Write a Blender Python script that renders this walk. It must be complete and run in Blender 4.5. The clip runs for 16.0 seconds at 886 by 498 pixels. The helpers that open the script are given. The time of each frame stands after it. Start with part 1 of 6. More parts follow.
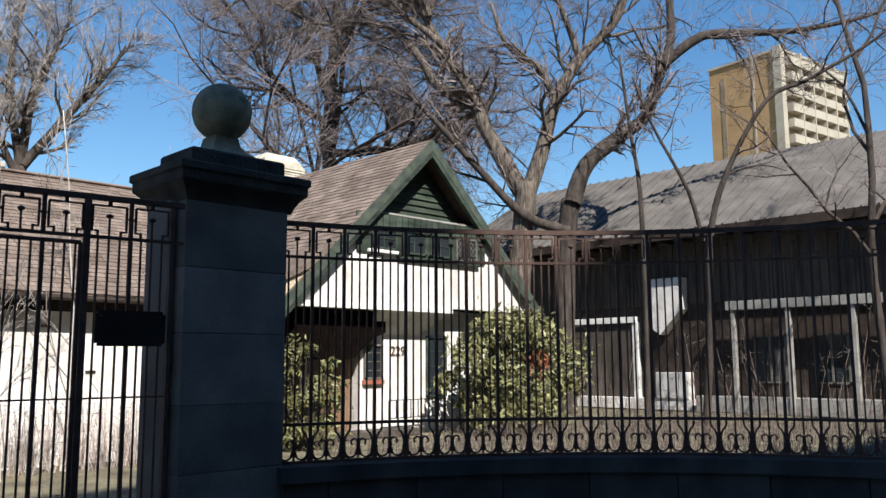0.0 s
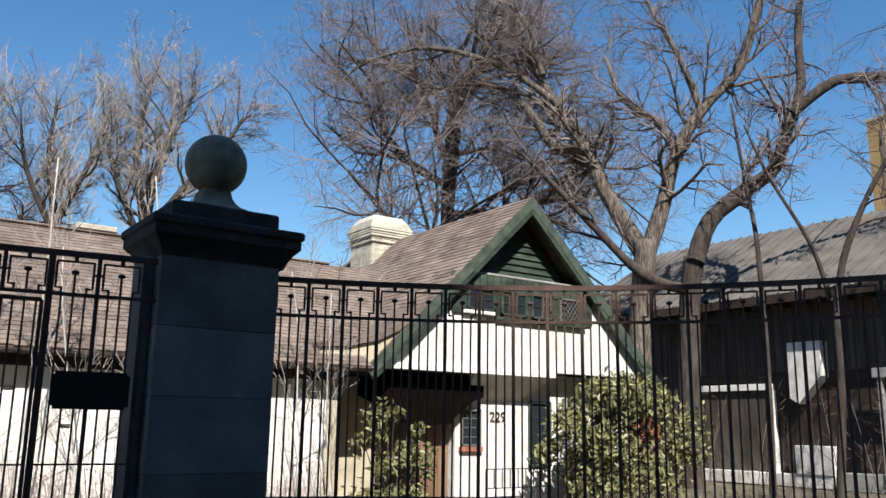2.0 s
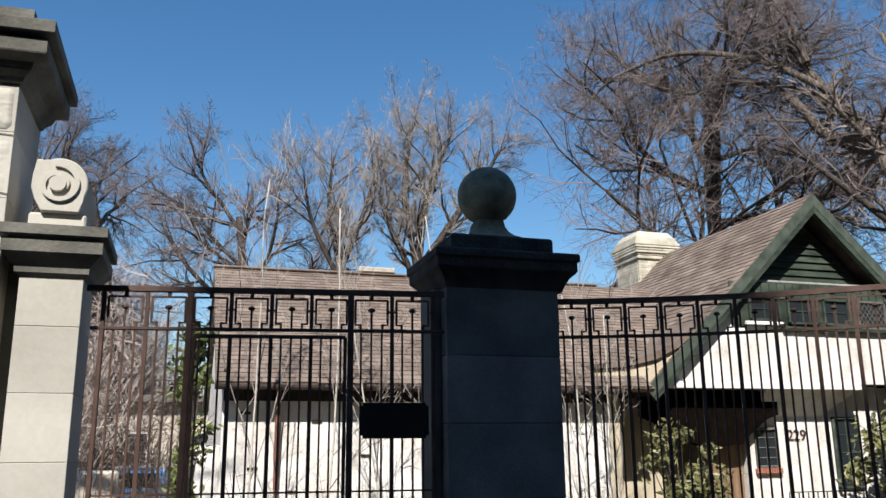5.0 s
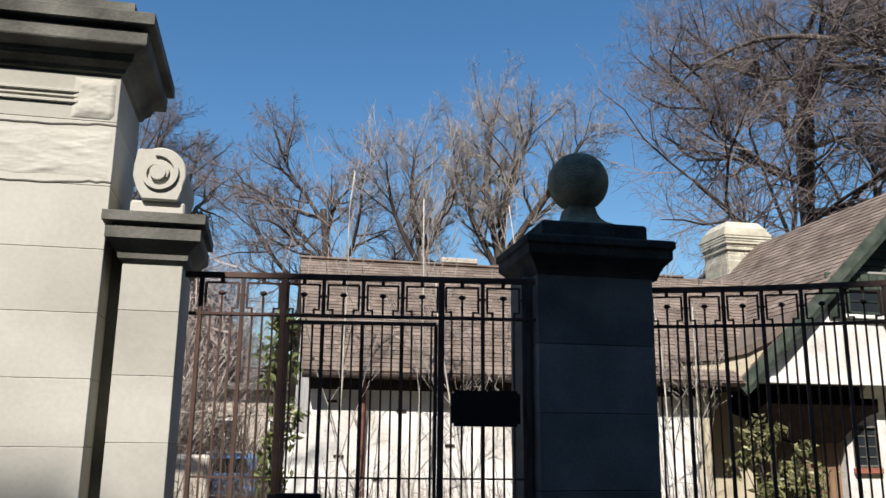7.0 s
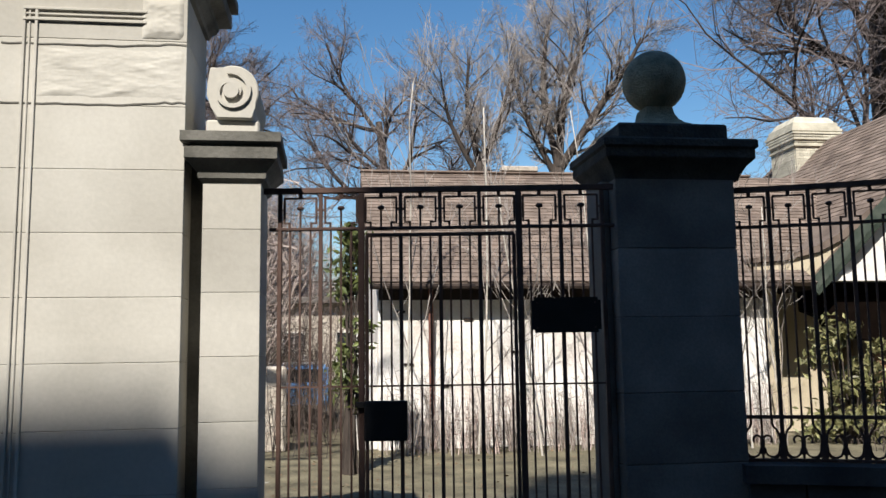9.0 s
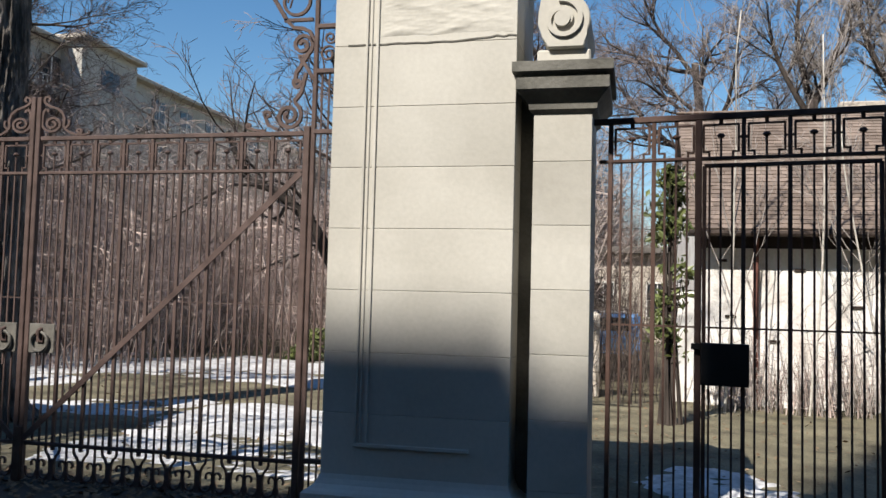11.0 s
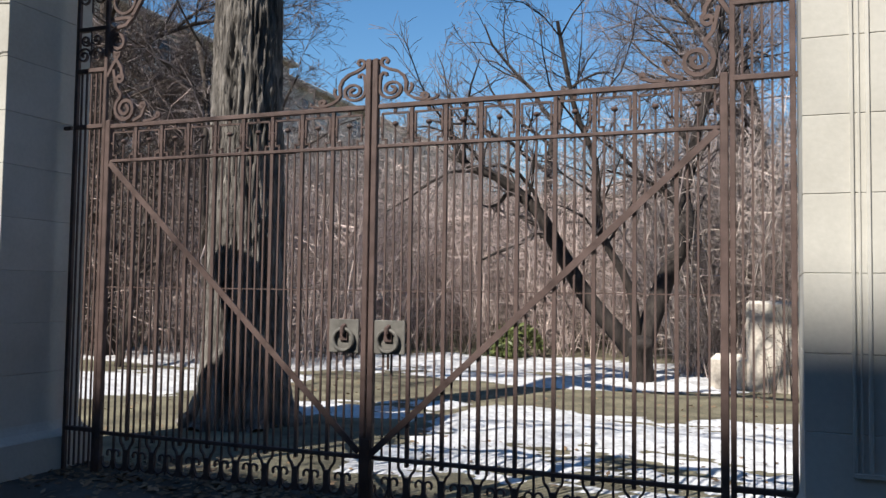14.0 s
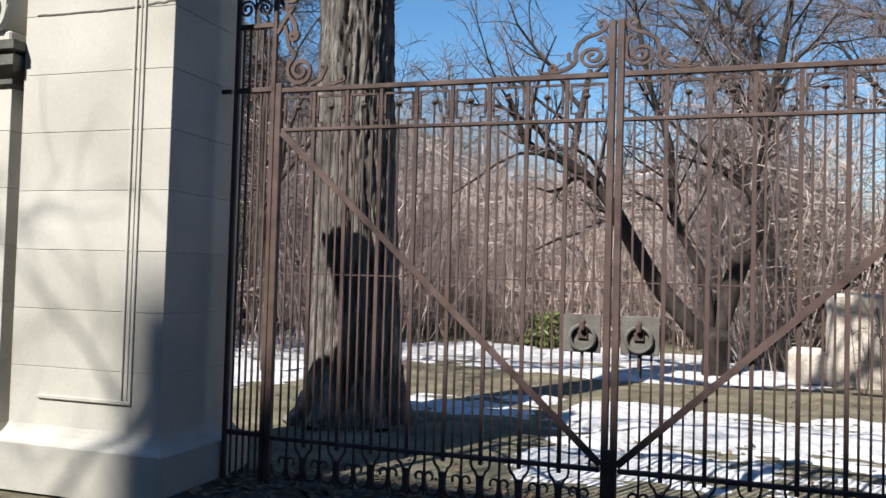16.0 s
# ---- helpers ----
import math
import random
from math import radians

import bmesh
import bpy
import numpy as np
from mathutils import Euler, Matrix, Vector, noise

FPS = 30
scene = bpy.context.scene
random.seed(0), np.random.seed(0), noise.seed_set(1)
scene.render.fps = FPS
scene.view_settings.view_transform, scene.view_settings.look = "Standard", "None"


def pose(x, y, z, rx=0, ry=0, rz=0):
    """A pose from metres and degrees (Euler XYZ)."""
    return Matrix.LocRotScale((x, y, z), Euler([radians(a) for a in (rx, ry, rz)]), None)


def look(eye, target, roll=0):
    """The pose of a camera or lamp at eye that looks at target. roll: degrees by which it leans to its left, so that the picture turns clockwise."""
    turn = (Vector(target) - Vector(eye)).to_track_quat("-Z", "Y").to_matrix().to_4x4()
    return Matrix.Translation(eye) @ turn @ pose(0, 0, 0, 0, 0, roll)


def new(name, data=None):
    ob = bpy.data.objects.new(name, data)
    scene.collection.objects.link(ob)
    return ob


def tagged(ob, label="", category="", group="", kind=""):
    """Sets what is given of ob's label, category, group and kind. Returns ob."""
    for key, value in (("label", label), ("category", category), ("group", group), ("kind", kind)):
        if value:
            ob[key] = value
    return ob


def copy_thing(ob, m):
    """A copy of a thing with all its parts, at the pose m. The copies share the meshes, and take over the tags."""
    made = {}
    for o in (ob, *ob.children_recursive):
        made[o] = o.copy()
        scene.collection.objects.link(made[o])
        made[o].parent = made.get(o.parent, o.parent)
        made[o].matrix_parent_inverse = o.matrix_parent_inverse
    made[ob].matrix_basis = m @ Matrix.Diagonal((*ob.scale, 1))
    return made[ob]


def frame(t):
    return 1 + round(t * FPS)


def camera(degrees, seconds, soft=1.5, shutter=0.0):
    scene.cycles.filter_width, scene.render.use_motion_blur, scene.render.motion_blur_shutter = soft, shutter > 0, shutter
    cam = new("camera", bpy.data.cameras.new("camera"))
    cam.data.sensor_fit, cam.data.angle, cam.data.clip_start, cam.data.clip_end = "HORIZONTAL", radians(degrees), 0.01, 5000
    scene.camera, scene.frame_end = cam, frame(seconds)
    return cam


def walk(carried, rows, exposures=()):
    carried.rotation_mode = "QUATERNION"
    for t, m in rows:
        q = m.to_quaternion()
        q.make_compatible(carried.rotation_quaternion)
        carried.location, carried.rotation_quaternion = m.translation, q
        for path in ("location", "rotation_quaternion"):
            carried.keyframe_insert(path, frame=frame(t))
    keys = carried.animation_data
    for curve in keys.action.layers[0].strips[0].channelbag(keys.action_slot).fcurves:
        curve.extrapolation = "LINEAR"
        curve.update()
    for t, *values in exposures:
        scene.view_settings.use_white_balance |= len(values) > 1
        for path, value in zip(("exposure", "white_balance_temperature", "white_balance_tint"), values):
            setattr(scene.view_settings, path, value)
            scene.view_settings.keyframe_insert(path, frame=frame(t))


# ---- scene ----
cam = camera(55.5, 16.0)
PATH = [
    (0, (4.127, -6.255, 1.727), (5.526, -4.852, 1.995), -0.3),
    (0.5, (4.579, -6.336, 1.717), (5.897, -4.86, 2.0), -0.9),
    (1, (4.947, -6.394, 1.747), (6.202, -4.872, 2.073), -0.3),
    (1.5, (5.272, -6.484, 1.763), (6.44, -4.904, 2.135), 0.1),
    (2, (5.374, -6.485, 1.777), (6.497, -4.882, 2.19), 0.9),
    (2.5, (5.332, -6.43, 1.776), (6.36, -4.769, 2.204), -1.0),
    (3, (5.311, -6.435, 1.777), (6.206, -4.702, 2.217), -2.8),
    (3.5, (5.317, -6.422, 1.78), (6.159, -4.663, 2.222), -2.5),
    (4, (5.316, -6.406, 1.768), (6.084, -4.616, 2.222), -1.5),
    (4.5, (5.298, -6.385, 1.762), (5.961, -4.553, 2.217), -0.4),
    (4.7, (5.298, -6.395, 1.762), (5.918, -4.551, 2.225), -0.5),
    (6.8, (5.276, -6.307, 1.753), (5.684, -4.404, 2.215), 0.4),
    (7, (5.237, -6.305, 1.737), (5.624, -4.395, 2.187), 0.6),
    (7.5, (5.198, -6.297, 1.742), (5.554, -4.377, 2.177), 0.7),
    (8, (5.163, -6.289, 1.744), (5.501, -4.356, 2.131), -0.2),
    (8.2, (5.16, -6.27, 1.744), (5.481, -4.328, 2.099), -0.6),
    (10.3, (4.962, -6.239, 1.647), (4.896, -4.245, 1.791), 0.7),
    (10.5, (4.976, -6.179, 1.626), (4.801, -4.191, 1.766), 0.8),
    (11, (4.911, -6.061, 1.628), (4.466, -4.115, 1.752), 1.5),
    (11.5, (4.757, -5.907, 1.598), (4.102, -4.021, 1.723), 1.5),
    (12, (4.435, -5.823, 1.558), (3.767, -3.942, 1.692), 1.2),
    (12.5, (4.049, -5.727, 1.579), (3.34, -3.86, 1.694), 1.0),
    (13, (3.648, -5.539, 1.586), (2.924, -3.677, 1.692), 0.9),
    (13.5, (3.19, -5.467, 1.584), (2.459, -3.608, 1.691), 0.9),
    (14, (2.692, -5.45, 1.559), (1.966, -3.59, 1.663), 0.8),
    (14.5, (2.192, -5.413, 1.562), (1.461, -3.553, 1.641), 0.5),
    (15, (1.71, -5.507, 1.591), (1.005, -3.637, 1.663), 0.6),
    (15.5, (1.207, -5.482, 1.554), (0.567, -3.589, 1.624), 1.5),
    (16, (0.654, -5.415, 1.563), (0.026, -3.517, 1.633), 1.6),
]
walk(cam, [(t, look(eye, target, roll)) for t, eye, target, roll in PATH], [(0, 0.82, 6450, 10), (3, 0.78, 6450, 10), (6.8, 0.62, 6550, 10), (10.5, 0.66, 6650, 10), (13, 0.72, 6650, 10), (14, 0.78, 6450, 10), (16, 0.86, 6400, 10)])

# ---- light ----
SUN_EL = 46.0  # the sun stands behind and to the left of someone facing the gates
SUN_SLANT = 0.45  # metres to the side for each metre ahead
sun_from = Vector((-SUN_SLANT, -1.0, math.hypot(1.0, SUN_SLANT) * math.tan(radians(SUN_EL)))).normalized()
world = bpy.data.worlds.new("sky")
scene.world = world
world.use_nodes = True
wn = world.node_tree
sky = wn.nodes.new("ShaderNodeTexSky")
sky.sky_type, sky.sun_disc = "NISHITA", False
sky.sun_elevation, sky.sun_rotation = radians(SUN_EL), radians(180.0) + math.atan(SUN_SLANT)
sky.air_density, sky.dust_density, sky.ozone_density = 1.25, 0.12, 3.5
sky.altitude = 300
deep = wn.nodes.new("ShaderNodeHueSaturation")
deep.inputs["Saturation"].default_value = 1.24
wn.links.new(sky.outputs[0], deep.inputs["Color"])
wn.links.new(deep.outputs[0], wn.nodes["Background"].inputs[0])
wn.nodes["Background"].inputs[1].default_value = 0.081
sun_data = bpy.data.lights.new("sun", "SUN")
sun_data.energy, sun_data.angle, sun_data.color = 5.0, radians(0.53), (1.0, 0.95, 0.87)
sun = new("sun", sun_data)
sun.matrix_world = look(sun_from * 60, (0, 0, 0))


# ---- materials ----
def mat(name, dark, light, scale=3.0, rough=0.85, bump=0.25, grain=90.0, metal=0.0, stretch=(1, 1, 1), speck=0.25, vary=0.0, island=0.0, spec=0.3, relief=0.02):
    """A surface with two scales of colour variation and a fine relief."""
    m = bpy.data.materials.new(name)
    m.use_nodes = True
    n, lk = m.node_tree.nodes, m.node_tree.links
    b = n["Principled BSDF"]
    b.inputs["Roughness"].default_value, b.inputs["Metallic"].default_value = rough, metal
    b.inputs["Specular IOR Level"].default_value = spec
    co, mp = n.new("ShaderNodeTexCoord"), n.new("ShaderNodeMapping")
    mp.inputs["Scale"].default_value = stretch
    lk.new(co.outputs["Object"], mp.inputs[0])
    big, fine = n.new("ShaderNodeTexNoise"), n.new("ShaderNodeTexNoise")
    big.inputs["Scale"].default_value, big.inputs["Detail"].default_value = scale, 5
    fine.inputs["Scale"].default_value, fine.inputs["Detail"].default_value = grain, 4
    lk.new(mp.outputs[0], big.inputs[0]), lk.new(mp.outputs[0], fine.inputs[0])
    ramp = n.new("ShaderNodeValToRGB")
    ramp.color_ramp.elements[0].position, ramp.color_ramp.elements[1].position = 0.3, 0.7
    ramp.color_ramp.elements[0].color, ramp.color_ramp.elements[1].color = (*dark, 1), (*light, 1)
    lk.new(big.outputs[0], ramp.inputs[0])
    mul = n.new("ShaderNodeMix")
    mul.data_type, mul.blend_type = "RGBA", "OVERLAY"
    mul.inputs[0].default_value = speck
    lk.new(ramp.outputs[0], mul.inputs[6]), lk.new(fine.outputs[0], mul.inputs[7])
    out = mul.outputs[2]
    if vary or island:
        hv = n.new("ShaderNodeHueSaturation")
        src = n.new("ShaderNodeObjectInfo").outputs["Random"] if vary else n.new("ShaderNodeNewGeometry").outputs["Random Per Island"]
        mr = n.new("ShaderNodeMapRange")
        v = vary or island
        mr.inputs[3].default_value, mr.inputs[4].default_value = 1 - v, 1 + v
        lk.new(src, mr.inputs[0]), lk.new(mr.outputs[0], hv.inputs["Value"]), lk.new(out, hv.inputs["Color"])
        out = hv.outputs[0]
    lk.new(out, b.inputs["Base Color"])
    bp = n.new("ShaderNodeBump")
    bp.inputs["Strength"].default_value, bp.inputs["Distance"].default_value = bump, relief
    lk.new(fine.outputs[0], bp.inputs["Height"]), lk.new(bp.outputs[0], b.inputs["Normal"])
    return m


def glass_mat(name, tint):
    m = bpy.data.materials.new(name)
    m.use_nodes = True
    b = m.node_tree.nodes["Principled BSDF"]
    b.inputs["Base Color"].default_value = (*tint, 1)
    b.inputs["Roughness"].default_value, b.inputs["Specular IOR Level"].default_value = 0.06, 0.7
    return m


LIMESTONE = mat("limestone", (0.39, 0.372, 0.328), (0.525, 0.507, 0.458), 1.1, 0.9, 0.08, 30, vary=0.07, speck=0.10)
# Grey pier stone, its own tone lowered further to deepen the shade.
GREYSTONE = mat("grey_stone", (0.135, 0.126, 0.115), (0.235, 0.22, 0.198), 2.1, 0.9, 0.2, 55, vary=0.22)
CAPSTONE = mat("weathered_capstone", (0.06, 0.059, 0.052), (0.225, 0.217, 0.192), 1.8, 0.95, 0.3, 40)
# Ball pier cap, blackened to stand for the shade over it.
BLACKSTONE = mat("shade_blackened_stone", (0.028, 0.027, 0.026), (0.085, 0.08, 0.07), 3.4, 0.95, 0.7, 45)
BALLSTONE = mat("lichened_stone", (0.16, 0.155, 0.11), (0.33, 0.31, 0.22), 9.0, 0.95, 0.7, 70)
IRON = mat("brown_painted_iron", (0.056, 0.035, 0.030), (0.112, 0.075, 0.066), 7.0, 0.62, 0.3, 160, speck=0.3)
DARKIRON = mat("dark_brown_painted_iron", (0.050, 0.027, 0.020), (0.10, 0.058, 0.046), 7.0, 0.6, 0.3, 160)
PLATE = mat("grey_iron_plate", (0.085, 0.080, 0.070), (0.165, 0.155, 0.138), 12.0, 0.6, 0.35, 120)
BLACK = mat("black_enamel", (0.008, 0.008, 0.008), (0.016, 0.015, 0.015), 6.0, 0.5, 0.1, 90)
STUCCO = mat("white_stucco", (0.56, 0.52, 0.485), (0.78, 0.765, 0.745), 2.6, 0.95, 0.6, 26, speck=0.35)
TANWALL = mat("tan_stucco", (0.42, 0.36, 0.26), (0.55, 0.48, 0.36), 1.5, 0.95, 0.5, 35)
BUFFWALL = mat("weathered_buff_render", (0.36, 0.315, 0.265), (0.60, 0.545, 0.475), 2.2, 0.95, 0.6, 24, speck=0.5)
OLDWALL = mat("peeling_whitewash", (0.58, 0.535, 0.495), (0.84, 0.825, 0.80), 1.6, 0.95, 0.6, 22, speck=0.5)
SHINGLE = mat("brown_roof_shingle", (0.125, 0.094, 0.077), (0.225, 0.177, 0.148), 1.5, 0.9, 0.5, 40, vary=0.22)
SHINGLEST = mat("brown_shingle_courses", (0.125, 0.094, 0.077), (0.225, 0.177, 0.148), 1.5, 0.9, 0.5, 40, island=0.22)
GREENWOOD = mat("dark_green_wood", (0.012, 0.022, 0.015), (0.065, 0.085, 0.065), 5.0, 0.7, 0.4, 60, stretch=(0.3, 1, 1), vary=0.3)
GREENTRIM = mat("green_grey_bargeboard", (0.035, 0.05, 0.04), (0.085, 0.10, 0.082), 4.0, 0.7, 0.4, 60)
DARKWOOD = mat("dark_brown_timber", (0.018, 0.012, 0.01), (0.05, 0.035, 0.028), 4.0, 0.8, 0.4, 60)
BROWNWOOD = mat("brown_oak_door", (0.16, 0.095, 0.055), (0.27, 0.17, 0.11), 6.0, 0.6, 0.3, 80, stretch=(1, 1, 0.2))
# Long house boards and garage door, coloured darker in place of shade.
GREYBOARD = mat("shade_toned_weathered_boards", (0.045, 0.036, 0.030), (0.10, 0.082, 0.07), 5.0, 0.85, 0.4, 70, stretch=(1, 1, 0.2), vary=0.15)
GREYROOF = mat("grey_batten_roof", (0.095, 0.086, 0.078), (0.165, 0.15, 0.138), 1.0, 0.85, 0.3, 30, island=0.06)
CREAM = mat("cream_brick_paint", (0.38, 0.355, 0.285), (0.58, 0.55, 0.455), 3.0, 0.9, 0.4, 40, vary=0.18)
RUSTPAINT = mat("dull_rust_paint", (0.11, 0.045, 0.035), (0.19, 0.085, 0.065), 6.0, 0.7, 0.2, 80)
# Lintel oak, taken to near black in place of the overhang's shade.
DARKOAK = mat("shade_black_oak", (0.003, 0.0018, 0.0015), (0.007, 0.0045, 0.0035), 6.0, 0.95, 0.4, 60, spec=0.03, speck=0.1)
REDBRICK = mat("red_brick", (0.28, 0.10, 0.07), (0.40, 0.16, 0.11), 5.0, 0.9, 0.4, 60, vary=0.15)
OLDBARK = mat("furrowed_old_bark", (0.030, 0.026, 0.023), (0.22, 0.20, 0.18), 10.0, 0.95, 1.0, 34, stretch=(1, 1, 0.13), speck=0.9, relief=0.05)
BARK = mat("grey_brown_bark", (0.058, 0.046, 0.038), (0.20, 0.168, 0.138), 11.0, 0.95, 1.0, 22, stretch=(1, 1, 0.16), speck=0.8, relief=0.06)
DARKBARK = mat("dark_bark", (0.028, 0.022, 0.019), (0.082, 0.066, 0.057), 7.0, 0.95, 0.9, 26, stretch=(1, 1, 0.25), speck=0.5)
BLACKBARK = mat("wet_black_bark", (0.014, 0.011, 0.010), (0.055, 0.045, 0.04), 7.0, 0.95, 0.9, 26, stretch=(1, 1, 0.25), speck=0.5)
PALEBARK = mat("pale_sapling_bark", (0.36, 0.33, 0.29), (0.58, 0.55, 0.50), 8.0, 0.85, 0.3, 60)
TWIG = mat("twig_bark", (0.105, 0.084, 0.08), (0.225, 0.188, 0.182), 3.0, 0.9, 0.2, 60, island=0.3)
PALETWIG = mat("pale_twig_bark", (0.20, 0.175, 0.16), (0.35, 0.315, 0.29), 3.0, 0.9, 0.2, 60, island=0.25)
BRUSH = mat("dry_brush_stems", (0.255, 0.20, 0.18), (0.51, 0.415, 0.38), 1.1, 0.95, 0.2, 30, island=0.7)
GREYBRUSH = mat("grey_brown_stems", (0.24, 0.195, 0.175), (0.48, 0.405, 0.37), 1.4, 0.95, 0.2, 30, island=0.5)
DIMBRUSH = mat("dark_withered_stems", (0.05, 0.038, 0.033), (0.15, 0.12, 0.105), 2.0, 0.95, 0.2, 30, island=0.5)
LEAF = mat("yellow_green_leaf", (0.085, 0.095, 0.035), (0.24, 0.225, 0.105), 8.0, 0.5, 0.1, 60, island=0.5, spec=0.5)
IVY = mat("dark_green_ivy_leaf", (0.05, 0.07, 0.02), (0.13, 0.15, 0.045), 8.0, 0.45, 0.1, 60, island=0.4, spec=0.5)
REDLEAF = mat("rust_red_leaf", (0.22, 0.07, 0.035), (0.38, 0.16, 0.09), 8.0, 0.6, 0.1, 60, island=0.3)
DRYLEAF = mat("dry_brown_leaf", (0.10, 0.065, 0.04), (0.24, 0.165, 0.10), 8.0, 0.8, 0.1, 60, island=0.35)
GRASS = mat("winter_grass_ground", (0.068, 0.060, 0.040), (0.205, 0.182, 0.12), 1.6, 0.95, 0.8, 28, speck=0.6)
SNOW = mat("old_snow", (0.36, 0.355, 0.355), (0.62, 0.62, 0.63), 3.5, 0.7, 0.7, 14, speck=0.5)
PAVING = mat("dark_worn_paving", (0.035, 0.030, 0.026), (0.09, 0.078, 0.066), 1.2, 0.9, 0.4, 60)
ASPHALT = mat("asphalt", (0.04, 0.04, 0.042), (0.07, 0.07, 0.07), 1.2, 0.9, 0.5, 90)
OCHRE = mat("ochre_tower_panel", (0.33, 0.21, 0.10), (0.41, 0.27, 0.135), 0.2, 0.85, 0.1, 20)
OCHRELIGHT = mat("pale_balcony_concrete", (0.33, 0.295, 0.235), (0.42, 0.38, 0.31), 0.3, 0.85, 0.1, 20)
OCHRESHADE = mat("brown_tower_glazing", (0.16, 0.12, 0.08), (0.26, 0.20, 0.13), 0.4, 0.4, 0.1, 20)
# Greyed paint; on the veranda it dims white woodwork for eave shade.
GREYPAINT = mat("greyed_paint", (0.20, 0.19, 0.175), (0.34, 0.33, 0.31), 3.0, 0.7, 0.15, 60)
# Curved wall stone, coloured dark to carry the shade lying over it.
DARKSTONE = mat("shade_darkened_stone", (0.028, 0.027, 0.028), (0.068, 0.065, 0.063), 2.4, 0.9, 0.25, 50, vary=0.18)
FLATPALE = mat("grey_apartment_brick", (0.38, 0.36, 0.33), (0.54, 0.515, 0.475), 0.6, 0.9, 0.2, 20)
# Brick of the unseen street blocks, toned for the light it bounces back.
BUFFBRICK = mat("brown_brick", (0.12, 0.07, 0.042), (0.18, 0.108, 0.066), 0.8, 0.9, 0.2, 25)
GLASS = glass_mat("dark_window_glass", (0.02, 0.025, 0.03))
BLUEPAINT = mat("blue_car_paint", (0.12, 0.25, 0.50), (0.16, 0.31, 0.58), 2.0, 0.25, 0.02, 40, spec=0.6)
RUBBER = mat("black_rubber", (0.012, 0.012, 0.012), (0.02, 0.02, 0.02), 6.0, 0.8, 0.2, 90)
WHITEPAINT = mat("white_wood_paint", (0.66, 0.65, 0.62), (0.80, 0.79, 0.77), 3.0, 0.6, 0.15, 60)


# ---- building helpers ----
def thing(name, x, y, z, label, category, group="", kind=""):
    """An empty at a thing's base, which its parts hang from."""
    ob = new(name)
    ob.location = (x, y, z)
    ob.empty_display_size = 0.1
    return tagged(ob, label, category, group, kind)


def to_mesh(name, bm, material, smooth=False):
    me = bpy.data.meshes.new(name)
    bmesh.ops.recalc_face_normals(bm, faces=bm.faces)
    bm.to_mesh(me)
    bm.free()
    me.materials.append(material)
    if smooth:
        me.polygons.foreach_set("use_smooth", [True] * len(me.polygons))
    return me


def hang(name, me, parent, m=None, label=""):
    """Links mesh data, given in world metres or at the pose m, as a part of parent."""
    ob = new(name, me)
    if parent is not None:
        ob.parent = parent
        top = parent
        while top.parent is not None:
            top = top.parent
        if parent is top:
            ob.matrix_parent_inverse = Matrix.Translation(-Vector(top.location))
        elif parent.matrix_basis != Matrix.Identity(4):
            ob.matrix_parent_inverse = parent.matrix_basis.inverted()
    if m is not None:
        ob.matrix_basis = m
    if label:
        ob["label"] = label
    return ob


def part(name, bm, material, parent, label="", smooth=False):
    return hang(name, to_mesh(name, bm, material, smooth), parent, None, label)


def box(bm, x0, x1, y0, y1, z0, z1, bevel=0.0):
    r = bmesh.ops.create_cube(bm, size=1.0, matrix=Matrix.Translation(((x0 + x1) / 2, (y0 + y1) / 2, (z0 + z1) / 2)) @ Matrix.Diagonal((x1 - x0, y1 - y0, z1 - z0, 1)))
    if bevel:
        edges = {e for v in r["verts"] for e in v.link_edges}
        bmesh.ops.bevel(bm, geom=list(edges), offset=bevel, segments=1, affect="EDGES")
    return bm


def boxed(x0, x1, y0, y1, z0, z1, bevel=0.0):
    return box(bmesh.new(), x0, x1, y0, y1, z0, z1, bevel)


def tube(bm, pts, radii, sides=6, closed=False):
    """A round bar along points; radii one number or one for each point."""
    pts = [Vector(p) for p in pts]
    if not isinstance(radii, (list, tuple)):
        radii = [radii] * len(pts)
    rings, up = [], None
    for i, p in enumerate(pts):
        a, b = pts[max(i - 1, 0)], pts[min(i + 1, len(pts) - 1)]
        d = (b - a).normalized() if (b - a).length > 1e-9 else Vector((0, 0, 1))
        if up is None:
            up = d.orthogonal().normalized()
        up = (up - d * up.dot(d))
        up = up.normalized() if up.length > 1e-6 else d.orthogonal().normalized()
        side = d.cross(up)
        rings.append([bm.verts.new(p + (up * math.cos(6.28318 * k / sides) + side * math.sin(6.28318 * k / sides)) * radii[i]) for k in range(sides)])
    for r0, r1 in zip(rings, rings[1:]):
        for k in range(sides):
            bm.faces.new((r0[k], r0[(k + 1) % sides], r1[(k + 1) % sides], r1[k]))
    bm.faces.new(rings[0][::-1])
    bm.faces.new(rings[-1])
    return bm


def strap(bm, pts, thick, width, normal=Vector((0, 1, 0))):
    """A flat iron strap bent along points; width lies along normal."""
    pts = [Vector(p) for p in pts]
    rings = []
    for i, p in enumerate(pts):
        a, b = pts[max(i - 1, 0)], pts[min(i + 1, len(pts) - 1)]
        d = (b - a).normalized()
        s = d.cross(normal).normalized() * thick / 2
        n = normal * width / 2
        rings.append([bm.verts.new(p + q) for q in (s + n, -s + n, -s - n, s - n)])
    for r0, r1 in zip(rings, rings[1:]):
        for k in range(4):
            bm.faces.new((r0[k], r0[(k + 1) % 4], r1[(k + 1) % 4], r1[k]))
    bm.faces.new(rings[0][::-1])
    bm.faces.new(rings[-1])
    return bm


